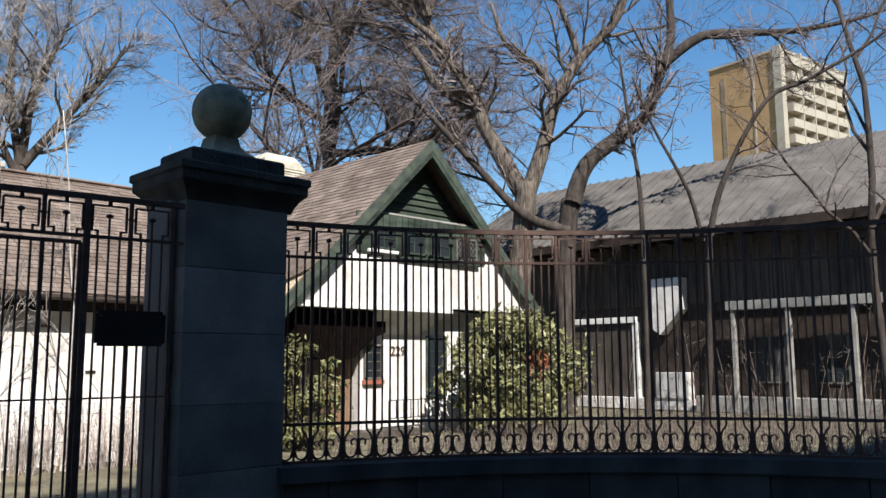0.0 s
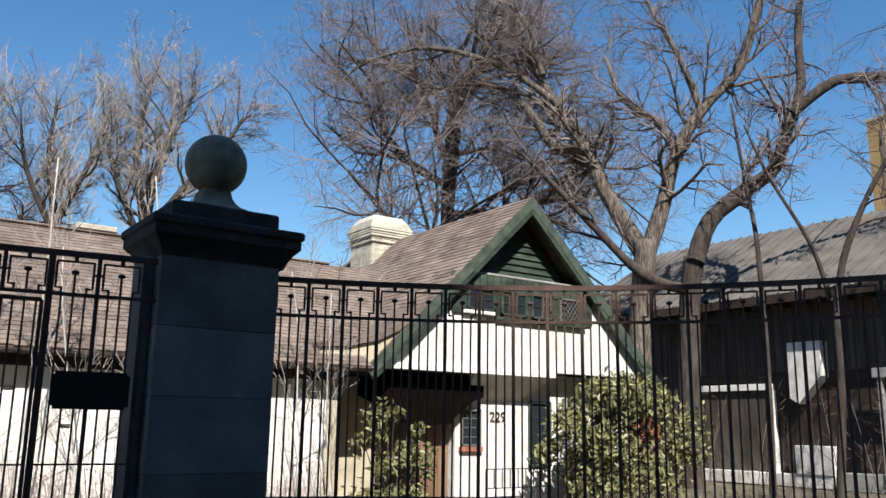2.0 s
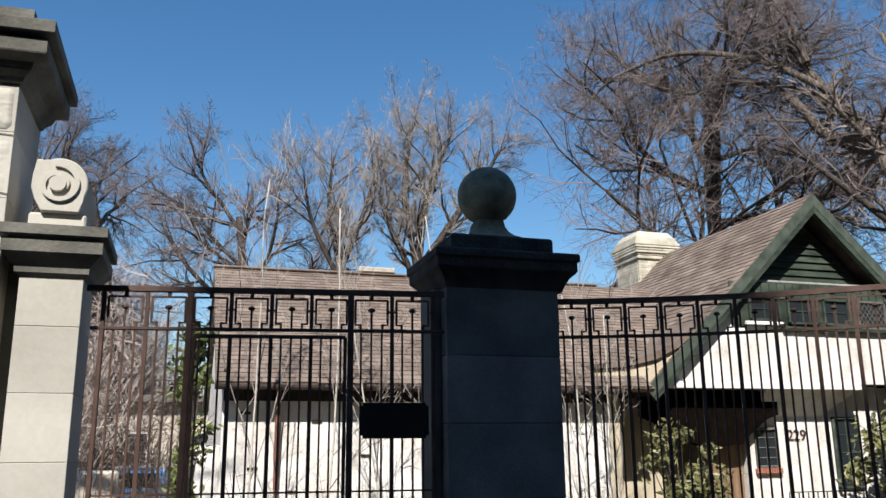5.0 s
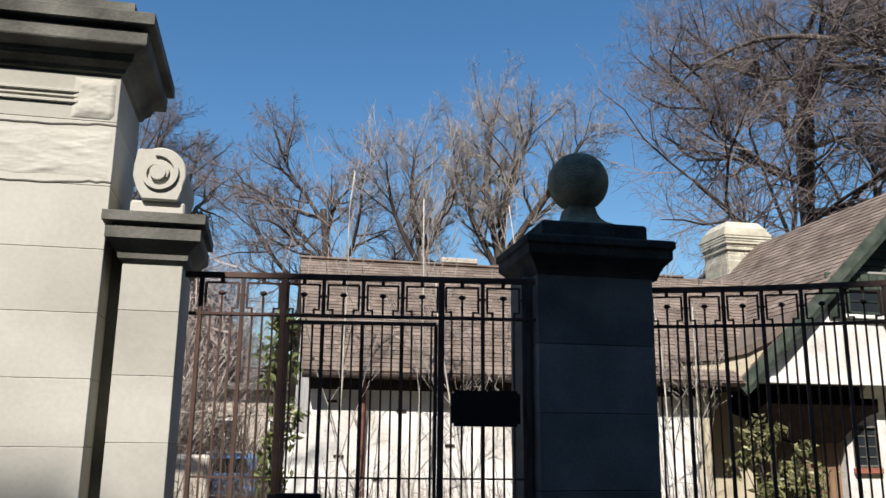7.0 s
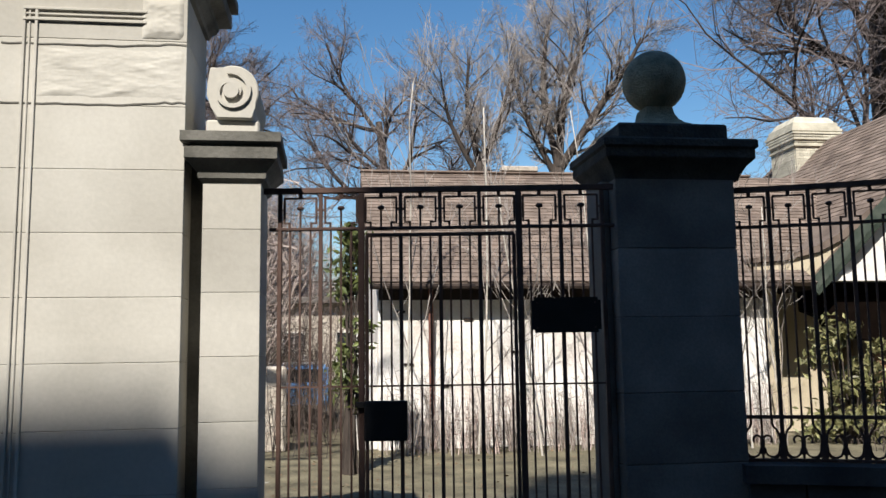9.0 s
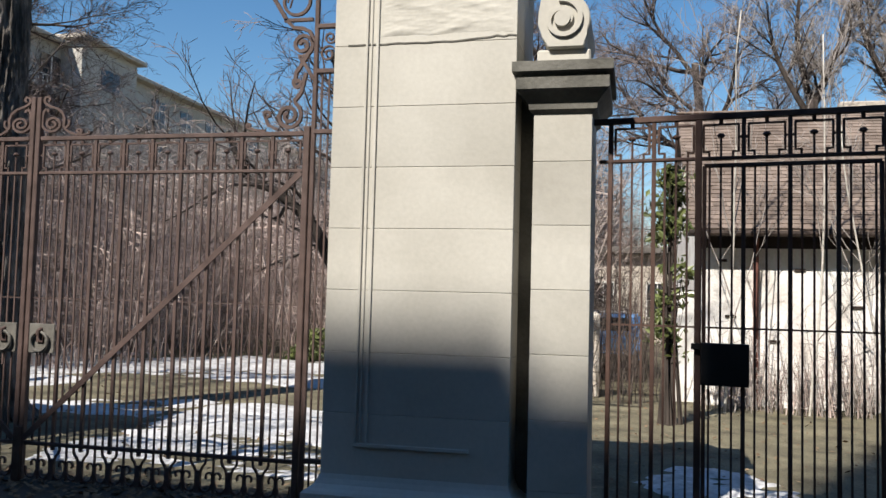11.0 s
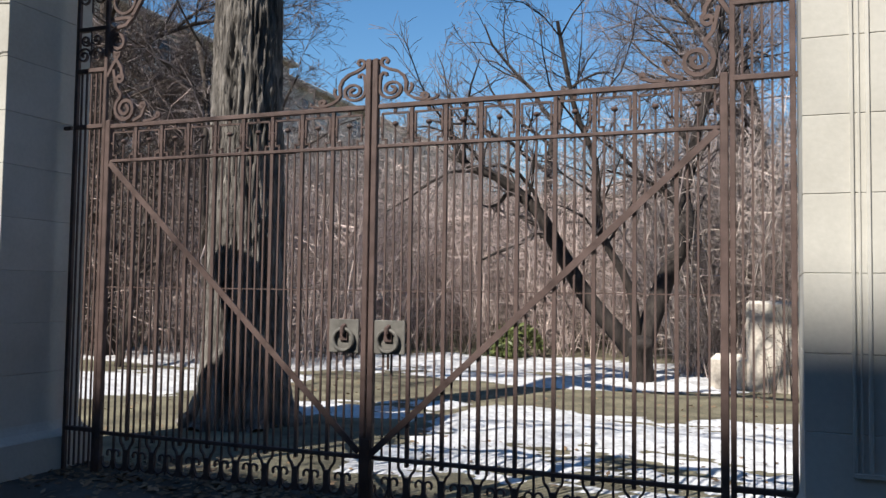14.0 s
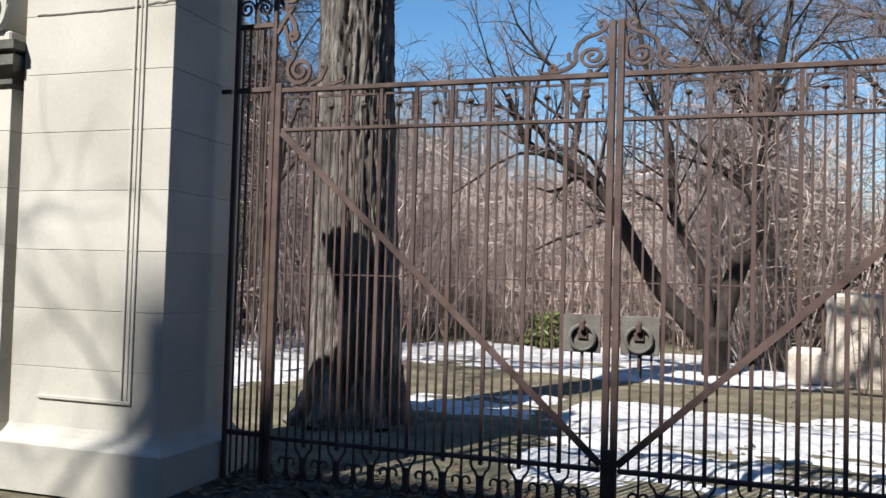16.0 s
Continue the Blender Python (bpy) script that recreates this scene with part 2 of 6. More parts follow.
def volute(cx, cz, r0, r1, a0, turns, n=22, y=0.0):
    """Points of a spiral from radius r0 at angle a0 (degrees) in to r1."""
    out = []
    for i in range(n + 1):
        k = i / n
        a = radians(a0) + k * turns * 2 * math.pi
        r = r0 + (r1 - r0) * k
        out.append((cx + r * math.cos(a), y, cz + r * math.sin(a)))
    return out


def prism(bm, outline, y0, y1):
    """An outline in x and z pushed from y0 to y1."""
    a = [bm.verts.new((x, y0, z)) for x, z in outline]
    b = [bm.verts.new((x, y1, z)) for x, z in outline]
    bm.faces.new(a)
    bm.faces.new(b[::-1])
    for i in range(len(a)):
        j = (i + 1) % len(a)
        bm.faces.new((a[i], a[j], b[j], b[i]))
    return bm


def moulded(bm, x0, x1, y0, y1, profile):
    """A stack of rectangular rings: profile of (overhang, z), closed at top and bottom."""
    rings = []
    for o, z in profile:
        rings.append([bm.verts.new(p) for p in ((x0 - o, y0 - o, z), (x1 + o, y0 - o, z), (x1 + o, y1 + o, z), (x0 - o, y1 + o, z))])
    for r0, r1 in zip(rings, rings[1:]):
        for k in range(4):
            bm.faces.new((r0[k], r0[(k + 1) % 4], r1[(k + 1) % 4], r1[k]))
    bm.faces.new(rings[0][::-1])
    bm.faces.new(rings[-1])
    return bm


def lathe(bm, cx, cy, profile, sides=24):
    """A turned shape: profile of (radius, z) from bottom to top."""
    rings = []
    for r, z in profile:
        rings.append([bm.verts.new((cx + r * math.cos(6.28318 * k / sides), cy + r * math.sin(6.28318 * k / sides), z)) for k in range(sides)])
    for r0, r1 in zip(rings, rings[1:]):
        for k in range(sides):
            bm.faces.new((r0[k], r0[(k + 1) % sides], r1[(k + 1) % sides], r1[k]))
    bm.faces.new(rings[0][::-1])
    bm.faces.new(rings[-1])
    return bm


def raw_mesh(name, verts, faces, material, smooth=False):
    me = bpy.data.meshes.new(name)
    me.from_pydata(verts, [], faces)
    me.materials.append(material)
    if smooth:
        me.polygons.foreach_set("use_smooth", [True] * len(me.polygons))
    me.update()
    return me


# ---- ground ----
def smooth01(a, b, v):
    k = min(max((v - a) / (b - a), 0.0), 1.0)
    return k * k * (3 - 2 * k)


def ground_z(x, y):
    """The lie of the land: flat by the gates, a wooded bank rising behind the drive."""
    bank = smooth01(15, 40, y) * (1 - smooth01(1.5, 7, x)) * 7.0
    far = smooth01(90, 260, math.hypot(x, y)) * 2.0
    fine = 0.05 * noise.noise((x * 0.35, y * 0.35, 0.3)) * smooth01(0.5, 3.0, y)
    return bank + far + fine


def make_ground():
    verts, faces = [], []
    xs = [-900, -400, -200, -120, -80] + [-60 + 2.5 * i for i in range(11)] + [-32 + 0.8 * i for i in range(56)] + [13 + 2.5 * i for i in range(15)] + [55, 80, 120, 200, 400, 900]
    ys = [-900, -400, -200, -100, -60, -40, -30, -20, -14, -10, -7, -4, -2, -1] + [-0.5 + 0.6 * i for i in range(40)] + [24 + 2 * i for i in range(18)] + [65, 80, 110, 160, 250, 450, 900]
    for y in ys:
        for x in xs:
            verts.append((x, y, ground_z(x, y) - 0.02))
    w = len(xs)
    for j in range(len(ys) - 1):
        for i in range(w - 1):
            faces.append((j * w + i, j * w + i + 1, (j + 1) * w + i + 1, (j + 1) * w + i))
    tagged(new("ground", raw_mesh("ground", verts, faces, GRASS, True)), "dry yellow-brown winter grass ground", "ground", kind="structure")


make_ground()
tagged(new("pavement", to_mesh("pavement", boxed(-40, 40, -9.2, -1.2, -0.05, 0.02, 0.01), PAVING)), "grey concrete pavement outside the gates", "pavement", kind="structure")
tagged(new("road", to_mesh("road", boxed(-200, 200, -19.5, -9.4, -0.15, -0.015), ASPHALT)), "dark asphalt street beyond the pavement", "road", kind="structure")
tagged(new("kerb", to_mesh("kerb", boxed(-200, 200, -9.4, -9.2, -0.15, 0.03, 0.015), PAVING)), "grey stone kerb along the pavement", "kerb", kind="structure")
tagged(new("threshold", to_mesh("threshold", boxed(-2.84, 2.84, -1.2, 0.35, -0.05, 0.06, 0.01), PAVING)), "stone threshold under the carriage gates", "threshold", kind="structure")


def snow_sheet(name, x0, x1, y0, y1, level, seed, step=0.16):
    """Old snow lying in patches: a low uneven sheet that sinks into the grass between them."""
    verts, faces = [], []
    nx, ny = int((x1 - x0) / step), int((y1 - y0) / step)
    for j in range(ny + 1):
        for i in range(nx + 1):
            x, y = x0 + (x1 - x0) * i / nx, y0 + (y1 - y0) * j / ny
            edge = min(i, nx - i, j * 1.0, ny - j) / 6.0
            h = noise.noise((x * 0.32 + seed, y * 0.55, seed)) * 0.10 + noise.noise((x * 1.7, y * 3.0, seed)) * 0.055 + noise.noise((x * 4.0, y * 9.0, seed)) * 0.034 + noise.noise((x * 11.0, y * 19.0, seed)) * 0.016
            verts.append((x, y, ground_z(x, y) - 0.02 + level + h - max(0.0, 1 - edge) * 0.12))
    w = nx + 1
    for j in range(ny):
        for i in range(nx):
            faces.append((j * w + i, j * w + i + 1, (j + 1) * w + i + 1, (j + 1) * w + i))
    tagged(new(name, raw_mesh(name, verts, faces, SNOW, True)), "patchy old white snow melting on the grass", "snow", kind="stuff")


snow_sheet("snow_patch", -1.4, 4.5, 0.7, 6.2, 0.038, 3.1, 0.09)
snow_sheet("snow_patch", -13, 2.5, 8.3, 15.5, 0.04, 7.7)
snow_sheet("snow_patch", 4.6, 9.0, 0.9, 3.6, 0.0, 11.3, 0.12)
snow_sheet("snow_patch", -4.6, -0.9, 3.6, 6.4, 0.01, 2.3, 0.1)
snow_sheet("snow_patch", -10, -4.5, 3.0, 9.0, 0.0, 5.2)
snow_sheet("snow_patch", 0.5, 4.5, 13.0, 22.0, 0.03, 9.2)


# ---- piers ----
def stone_courses(parent, x0, x1, y0, y1, joints, left_panel=None):
    for a, b in zip(joints, joints[1:]):
        part("block", boxed(x0, x1, y0, y1, a + 0.001, b - 0.001, 0.003), LIMESTONE, parent)
    part("core", boxed(x0 + 0.012, x1 - 0.012, y0 + 0.012, y1 - 0.012, joints[0], joints[-1]), LIMESTONE, parent)


def gate_pier(cx, mirror, label):
    """A tall limestone pier with a moulded panel, plinth and heavy weathered cap. mirror: which side faces the gate."""
    hw = 0.64
    x0, x1, y0, y1 = cx - hw, cx + hw, -0.6, 0.27
    p = thing("gate_pier", cx, 0.0, 0.0, label, "gate pier", "tall piers of the carriage gate")
    joints = [0.43, 0.86, 1.27, 1.69, 2.11, 2.53, 2.95, 3.38, 3.83, 4.16]
    stone_courses(p, x0, x1, y0, y1, joints)
    part("plinth", moulded(bmesh.new(), x0, x1, y0, y1, [(0.10, 0.0), (0.10, 0.33), (0.085, 0.345), (0.06, 0.36), (0.03, 0.385), (0.012, 0.42), (0.002, 0.45)]), LIMESTONE, p)
    part("neck", moulded(bmesh.new(), x0, x1, y0, y1, [(-0.004, 4.14), (-0.004, 4.17), (0.02, 4.18), (0.03, 4.21), (0.07, 4.25), (0.075, 4.28)]), CAPSTONE, p)
    cap = moulded(bmesh.new(), x0, x1, y0, y1, [(0.08, 4.27), (0.085, 4.30), (0.165, 4.335), (0.17, 4.345), (0.17, 4.435), (0.12, 4.44), (0.12, 4.465), (0.215, 4.475), (0.215, 4.555), (0.20, 4.565), (0.06, 4.63), (0.05, 4.64), (0.05, 4.70), (-0.1, 4.74)])
    part("cap", cap, CAPSTONE, p, "dark weathered stone cap")
    # panel moulding on the street face: two upright fillets, stepped fillets at the top, one at the foot
    s = mirror
    fx = cx - s * 0.41
    for dx, w, d in ((0.0, 0.018, 0.014), (0.036, 0.012, 0.009), (0.075, 0.02, 0.014)):
        xa = fx + s * dx
        part("fillet", boxed(min(xa, xa + s * w), max(xa, xa + s * w), y0 - d, y0 + 0.01, 0.66, 4.02, 0.003), LIMESTONE, p)
    far = cx + s * 0.38
    lo, hi = min(fx, far), max(fx, far)
    for dz, w, d in ((4.02, 0.02, 0.014), (3.985, 0.012, 0.01), (3.945, 0.02, 0.016)):
        part("fillet", boxed(lo, hi, y0 - d - 0.002, y0 + 0.01, dz, dz + w, 0.003), LIMESTONE, p)
    part("fillet", boxed(lo, hi, y0 - 0.016, y0 + 0.01, 0.64, 0.665, 0.003), LIMESTONE, p)
    # a wavering crack along one bed joint, and a spalled corner block
    for z, amp, seed in ((3.385, 0.014, 1.0), (3.79, 0.012, 4.0)):
        bm = bmesh.new()
        n = 26
        strap(bm, [(x0 + 0.10 + (x1 - x0 - 0.10) * k / n, y0 - 0.001, z + amp * (0.55 * noise.noise((k * 0.45, seed, s)) + 1.6 * smooth01(0.62, 0.9, k / n) * (1 + 0.6 * noise.noise((k * 0.9, seed, 3.0))))) for k in range(n + 1)], 0.010, 0.008)
        part("crack", bm, CAPSTONE, p, "dark crack in the stone")
    if s > 0:
        # the eroded course and the spalled corner block under the cap
        for xa, za, wd, ht, bulge, rough, grain_v, nu, nv, lab in ((x1 - 1.02, 3.42, 1.018, 0.36, 0.002, 0.011, 16, 60, 44, "weathered layered limestone face"), (x1 - 0.30, 3.84, 0.298, 0.30, 0.02, 0.012, 9, 30, 34, "rounded spalled corner block")):
            vs, fs = [], []
            for j in range(nv + 1):
                for i in range(nu + 1):
                    u, v = i / nu, j / nv
                    edge = min(u * 5, (1 - u) * 9, v * 6, (1 - v) * 6, 1.0)
                    h = max(0.0, noise.noise((u * wd * 5 + za, v * ht * grain_v, 2.0))) * rough + abs(noise.noise((u * wd * 13, v * ht * grain_v * 4, 5.0))) * rough * 0.5
                    drop = 0.02 * (1 - min(1.0, (1 - u) * wd / 0.05)) * (1 if bulge > 0.01 else 0)
                    vs.append(Vector((xa + wd * u, y0 + 0.006 - math.sqrt(max(edge, 0.0)) * (0.008 + bulge * 0.6 + h) + drop, za + ht * v)))
            for j in range(nv):
                for i in range(nu):
                    k = j * (nu + 1) + i
                    fs.append((k, k + 1, k + nu + 2, k + nu + 1))
            hang("eroded_block", raw_mesh("eroded_block", vs, fs, LIMESTONE, True), p, None, lab)
    # finial on the cap
    part("finial_foot", lathe(bmesh.new(), cx, -0.16, [(0.26, 4.73), (0.26, 4.78), (0.17, 4.82), (0.13, 4.88), (0.15, 4.92)], 20), CAPSTONE, p, "", True)
    part("finial_ball", lathe(bmesh.new(), cx, -0.16, [(max(0.30 * math.sin(a), 0.01), 5.19 - 0.30 * math.cos(a)) for a in [0.05 + i * 3.04 / 14 for i in range(15)]], 24), BALLSTONE, p, "mossy stone ball", True)
    return p


gate_pier(3.49, 1, "pale limestone gate pier with moulded panel and dark cap")
gate_pier(-3.55, -1, "pale limestone gate pier streaked by branch shadows")


def side_pier(cx, s):
    """The low pier against the tall one, with a carved volute on its cap."""
    p = thing("side_pier", cx, -0.3, 0.0, "small limestone pier with carved stone volute on top", "pier", "low piers beside the tall ones")
    x0, x1, y0, y1 = cx - 0.19, cx + 0.19, -0.58, 0.02
    stone_courses(p, x0, x1, y0, y1, [0.0, 0.43, 0.88, 1.30, 1.72, 2.14, 2.56, 2.88])
    part("cap", moulded(bmesh.new(), x0, x1, y0, y1, [(-0.002, 2.87), (0.03, 2.90), (0.035, 2.94), (0.08, 2.99), (0.09, 3.0), (0.11, 3.02), (0.11, 3.095), (0.075, 3.10), (0.075, 3.12), (0.135, 3.13), (0.135, 3.195), (0.05, 3.215)]), CAPSTONE, p, "dark weathered stone cap")
    part("scroll_base", boxed(cx - 0.175, cx + 0.175, -0.60, 0.0, 3.21, 3.30, 0.012), LIMESTONE, p)
    # the volute: a bolster of spiral section lying across the cap
    cz, r = 3.485, 0.172
    bm = bmesh.new()
    outline = [(cx - 0.10, 3.30), (cx + 0.13, 3.30), (cx + 0.14, 3.33)]
    outline += [(cx + r * math.cos(radians(a)), cz + r * 1.06 * math.sin(radians(a))) for a in range(-35, 126, 12)]
    outline += [(cx - 0.115, cz + 0.165), (cx - 0.15, cz + 0.165), (cx - 0.165, cz + 0.06), (cx - 0.17, cz - 0.03), (cx - 0.14, cz - 0.11)]
    prism(bm, [(cx + s * (x - cx), z) for x, z in (outline if s > 0 else outline[::-1])], -0.64, 0.02)
    bmesh.ops.bevel(bm, geom=[e for e in bm.edges], offset=0.008, segments=1, affect="EDGES")
    sc = part("scroll", bm, LIMESTONE, p)
    bm = bmesh.new()
    pts = volute(cx - s * 0.01, cz, 0.135, 0.05, 100 if s > 0 else 80, -s * 1.35, 30, -0.645)
    strap(bm, pts, 0.03, 0.03)
    part("spiral", bm, LIMESTONE, sc)
    bm = bmesh.new()
    prism(bm, [(cx - s * 0.01 + 0.052 * math.cos(6.283 * k / 18), cz + 0.052 * math.sin(6.283 * k / 18)) for k in range(18)], -0.672, -0.6)
    part("eye", bm, LIMESTONE, sc)
    # The dark cap stone here stands for shade in the recess.
    link = thing("pier_link", (cx - s * 0.25), 0.0, 0.0, "recessed stone strip between two piers, darkened for shade", "wall", kind="structure")
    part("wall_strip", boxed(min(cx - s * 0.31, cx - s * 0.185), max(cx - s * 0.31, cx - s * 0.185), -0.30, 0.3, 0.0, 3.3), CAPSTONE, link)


side_pier(4.44, 1)
side_pier(-4.51, -1)


def ball_pier(x0, x1, label):
    """A square shaft under a moulded cap with a stepped block, a flared square foot and a stone ball."""
    cx = (x0 + x1) / 2
    p = thing("ball_pier", cx, -0.33, 0.0, label, "pier", "piers with stone balls")
    y0, y1 = -0.65, -0.02
    cy = (y0 + y1) / 2
    zs = [0.0, 0.45, 0.95, 1.43, 1.95, 2.43, 2.93]
    for a, b in zip(zs, zs[1:]):
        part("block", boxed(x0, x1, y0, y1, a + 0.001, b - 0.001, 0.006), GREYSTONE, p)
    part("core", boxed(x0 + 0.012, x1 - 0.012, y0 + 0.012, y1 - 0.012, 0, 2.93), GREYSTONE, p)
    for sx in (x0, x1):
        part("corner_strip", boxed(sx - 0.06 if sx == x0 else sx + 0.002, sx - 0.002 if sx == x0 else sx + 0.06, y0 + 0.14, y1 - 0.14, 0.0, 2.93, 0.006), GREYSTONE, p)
    cap = part("cap", moulded(bmesh.new(), x0, x1 + 0.04, y0, y1, [(-0.002, 2.92), (0.006, 2.945), (0.018, 2.975), (0.045, 3.02), (0.085, 3.06), (0.09, 3.07), (0.09, 3.13), (0.098, 3.137), (0.108, 3.145), (0.108, 3.19), (0.098, 3.203), (-0.05, 3.215)]), BLACKSTONE, p, "weathered stone cap blackened for shade")
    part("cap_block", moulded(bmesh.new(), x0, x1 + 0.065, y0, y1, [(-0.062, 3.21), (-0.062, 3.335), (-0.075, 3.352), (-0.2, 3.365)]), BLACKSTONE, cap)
    part("ball_foot", moulded(bmesh.new(), cx, cx, cy, cy, [(0.205, 3.355), (0.20, 3.368), (0.165, 3.385), (0.132, 3.42), (0.112, 3.46), (0.10, 3.52)]), BALLSTONE, p, "pale square flared foot")
    part("ball", lathe(bmesh.new(), cx + 0.005, cy, [(max(0.236 * math.sin(a), 0.006), 3.735 - 0.236 * math.cos(a)) for a in [0.04 + i * 3.06 / 18 for i in range(19)]], 28), BALLSTONE, p, "mossy stone ball", True)


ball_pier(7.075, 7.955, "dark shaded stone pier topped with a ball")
ball_pier(-8.01, -7.13, "stone pier topped with a ball")


# ---- ironwork, one mesh for each kind of piece ----
THIN, THICK = 0.013, 0.026


def piece(name, build, material):
    bm = bmesh.new()
    build(bm)
    return to_mesh(name, bm, material)


def unit_bar(w):
    return lambda bm: box(bm, -w / 2, w / 2, -w / 2, w / 2, 0, 1)


def key_panel(bm, w=0.262, h=0.255):
    """A stepped square meander panel with a ball on a stem, drawn about its lower middle."""
    a, t, d = w * 0.40, 0.014, 0.016
    top, foot, notch = h - 0.035, 0.034, w * 0.27
    for sx in (-1, 1):
        strap(bm, [(sx * 0.03, 0, top), (sx * a, 0, top), (sx * a, 0, top - 0.001), (sx * a, 0, foot + 0.03)], t, d)
        strap(bm, [(sx * a, 0, foot + 0.045), (sx * a, 0, foot), (sx * notch, 0, foot)], t, d)
        strap(bm, [(sx * notch, 0, foot + 0.006), (sx * notch, 0, 0.0)], t, d)
        box(bm, min(sx * a, sx * w / 2), max(sx * a, sx * w / 2), -0.009, 0.009, h * 0.52 - 0.007, h * 0.52 + 0.007)
    box(bm, -0.03, 0.03, -0.008, 0.008, top - 0.006, top + 0.006)
    box(bm, -0.012, 0.012, -0.008, 0.008, top, h)
    tube(bm, [(0, 0, 0), (0, 0, h * 0.5)], 0.0075, 6)
    lathe(bm, 0, 0, [(0.004, h * 0.50), (0.017, h * 0.515), (0.024, h * 0.55), (0.024, h * 0.58), (0.016, h * 0.62), (0.004, h * 0.635)], 10)


def foot_scroll(bm, w=0.27, h=0.26):
    """Between two posts at the foot of a fence: two cane hooks back to back, and a round cup beside each."""
    box(bm, -0.007, 0.007, -0.008, 0.008, 0.0, h)
    for sx in (-1, 1):
        r, cx, cz = 0.027, 0.034, h * 0.47
        pts = [(sx * 0.008, 0, h * 0.10), (sx * 0.008, 0, h * 0.35)]
        pts += [(sx * (cx + r * math.cos(radians(a))), 0, cz + r * math.sin(radians(a))) for a in range(175, -46, -22)]
        strap(bm, pts, 0.013, 0.02)
        cup = [(sx * w * 0.425, 0, h * 0.36), (sx * w * 0.41, 0, h * 0.18)]
        cup += [(sx * (w * 0.235 + w * 0.165 * math.cos(radians(a))), 0, h * 0.19 + w * 0.15 * math.sin(radians(a))) for a in range(-10, -171, -20)]
        cup += [(sx * w * 0.05, 0, h * 0.26)]
        strap(bm, cup, 0.012, 0.02)


def post_foot(bm, h=0.26):
    """The flaring lily foot of a thick post."""
    box(bm, -0.022, 0.022, -0.016, 0.016, 0.0, h * 0.62)
    for sx in (-1, 1):
        strap(bm, [(sx * 0.014, 0, h * 0.40), (sx * 0.022, 0, h * 0.60), (sx * 0.036, 0, h * 0.72), (sx * 0.055, 0, h * 0.79), (sx * 0.064, 0, h * 0.88), (sx * 0.065, 0, h * 1.0)], 0.014, 0.02)
        strap(bm, [(sx * 0.014, 0, h * 0.18), (sx * 0.034, 0, h * 0.05), (sx * 0.06, 0, 0.0)], 0.014, 0.02)


def iron_kit(material):
    return {"thin": piece("thin_bar", unit_bar(THIN), material), "thick": piece("thick_bar", unit_bar(THICK), material),
            "panel": piece("key_panel", key_panel, material), "scroll": piece("foot_scroll", foot_scroll, material), "foot": piece("post_foot", post_foot, material)}


KIT, DARKKIT = iron_kit(IRON), iron_kit(DARKIRON)


def upright(kit, kind, parent, x, y, z0, z1, turn=0.0, name="bar"):
    return hang(name, kit[kind], parent, Matrix.Translation((x, y, z0)) @ Matrix.Rotation(turn, 4, "Z") @ Matrix.Diagonal((1, 1, z1 - z0, 1)))


def set_piece(kit, kind, parent, x, y, z, turn=0.0, width=1.0, name=None, height=1.0):
    return hang(name or kind, kit[kind], parent, Matrix.Translation((x, y, z)) @ Matrix.Rotation(turn, 4, "Z") @ Matrix.Diagonal((width, 1, height, 1)))


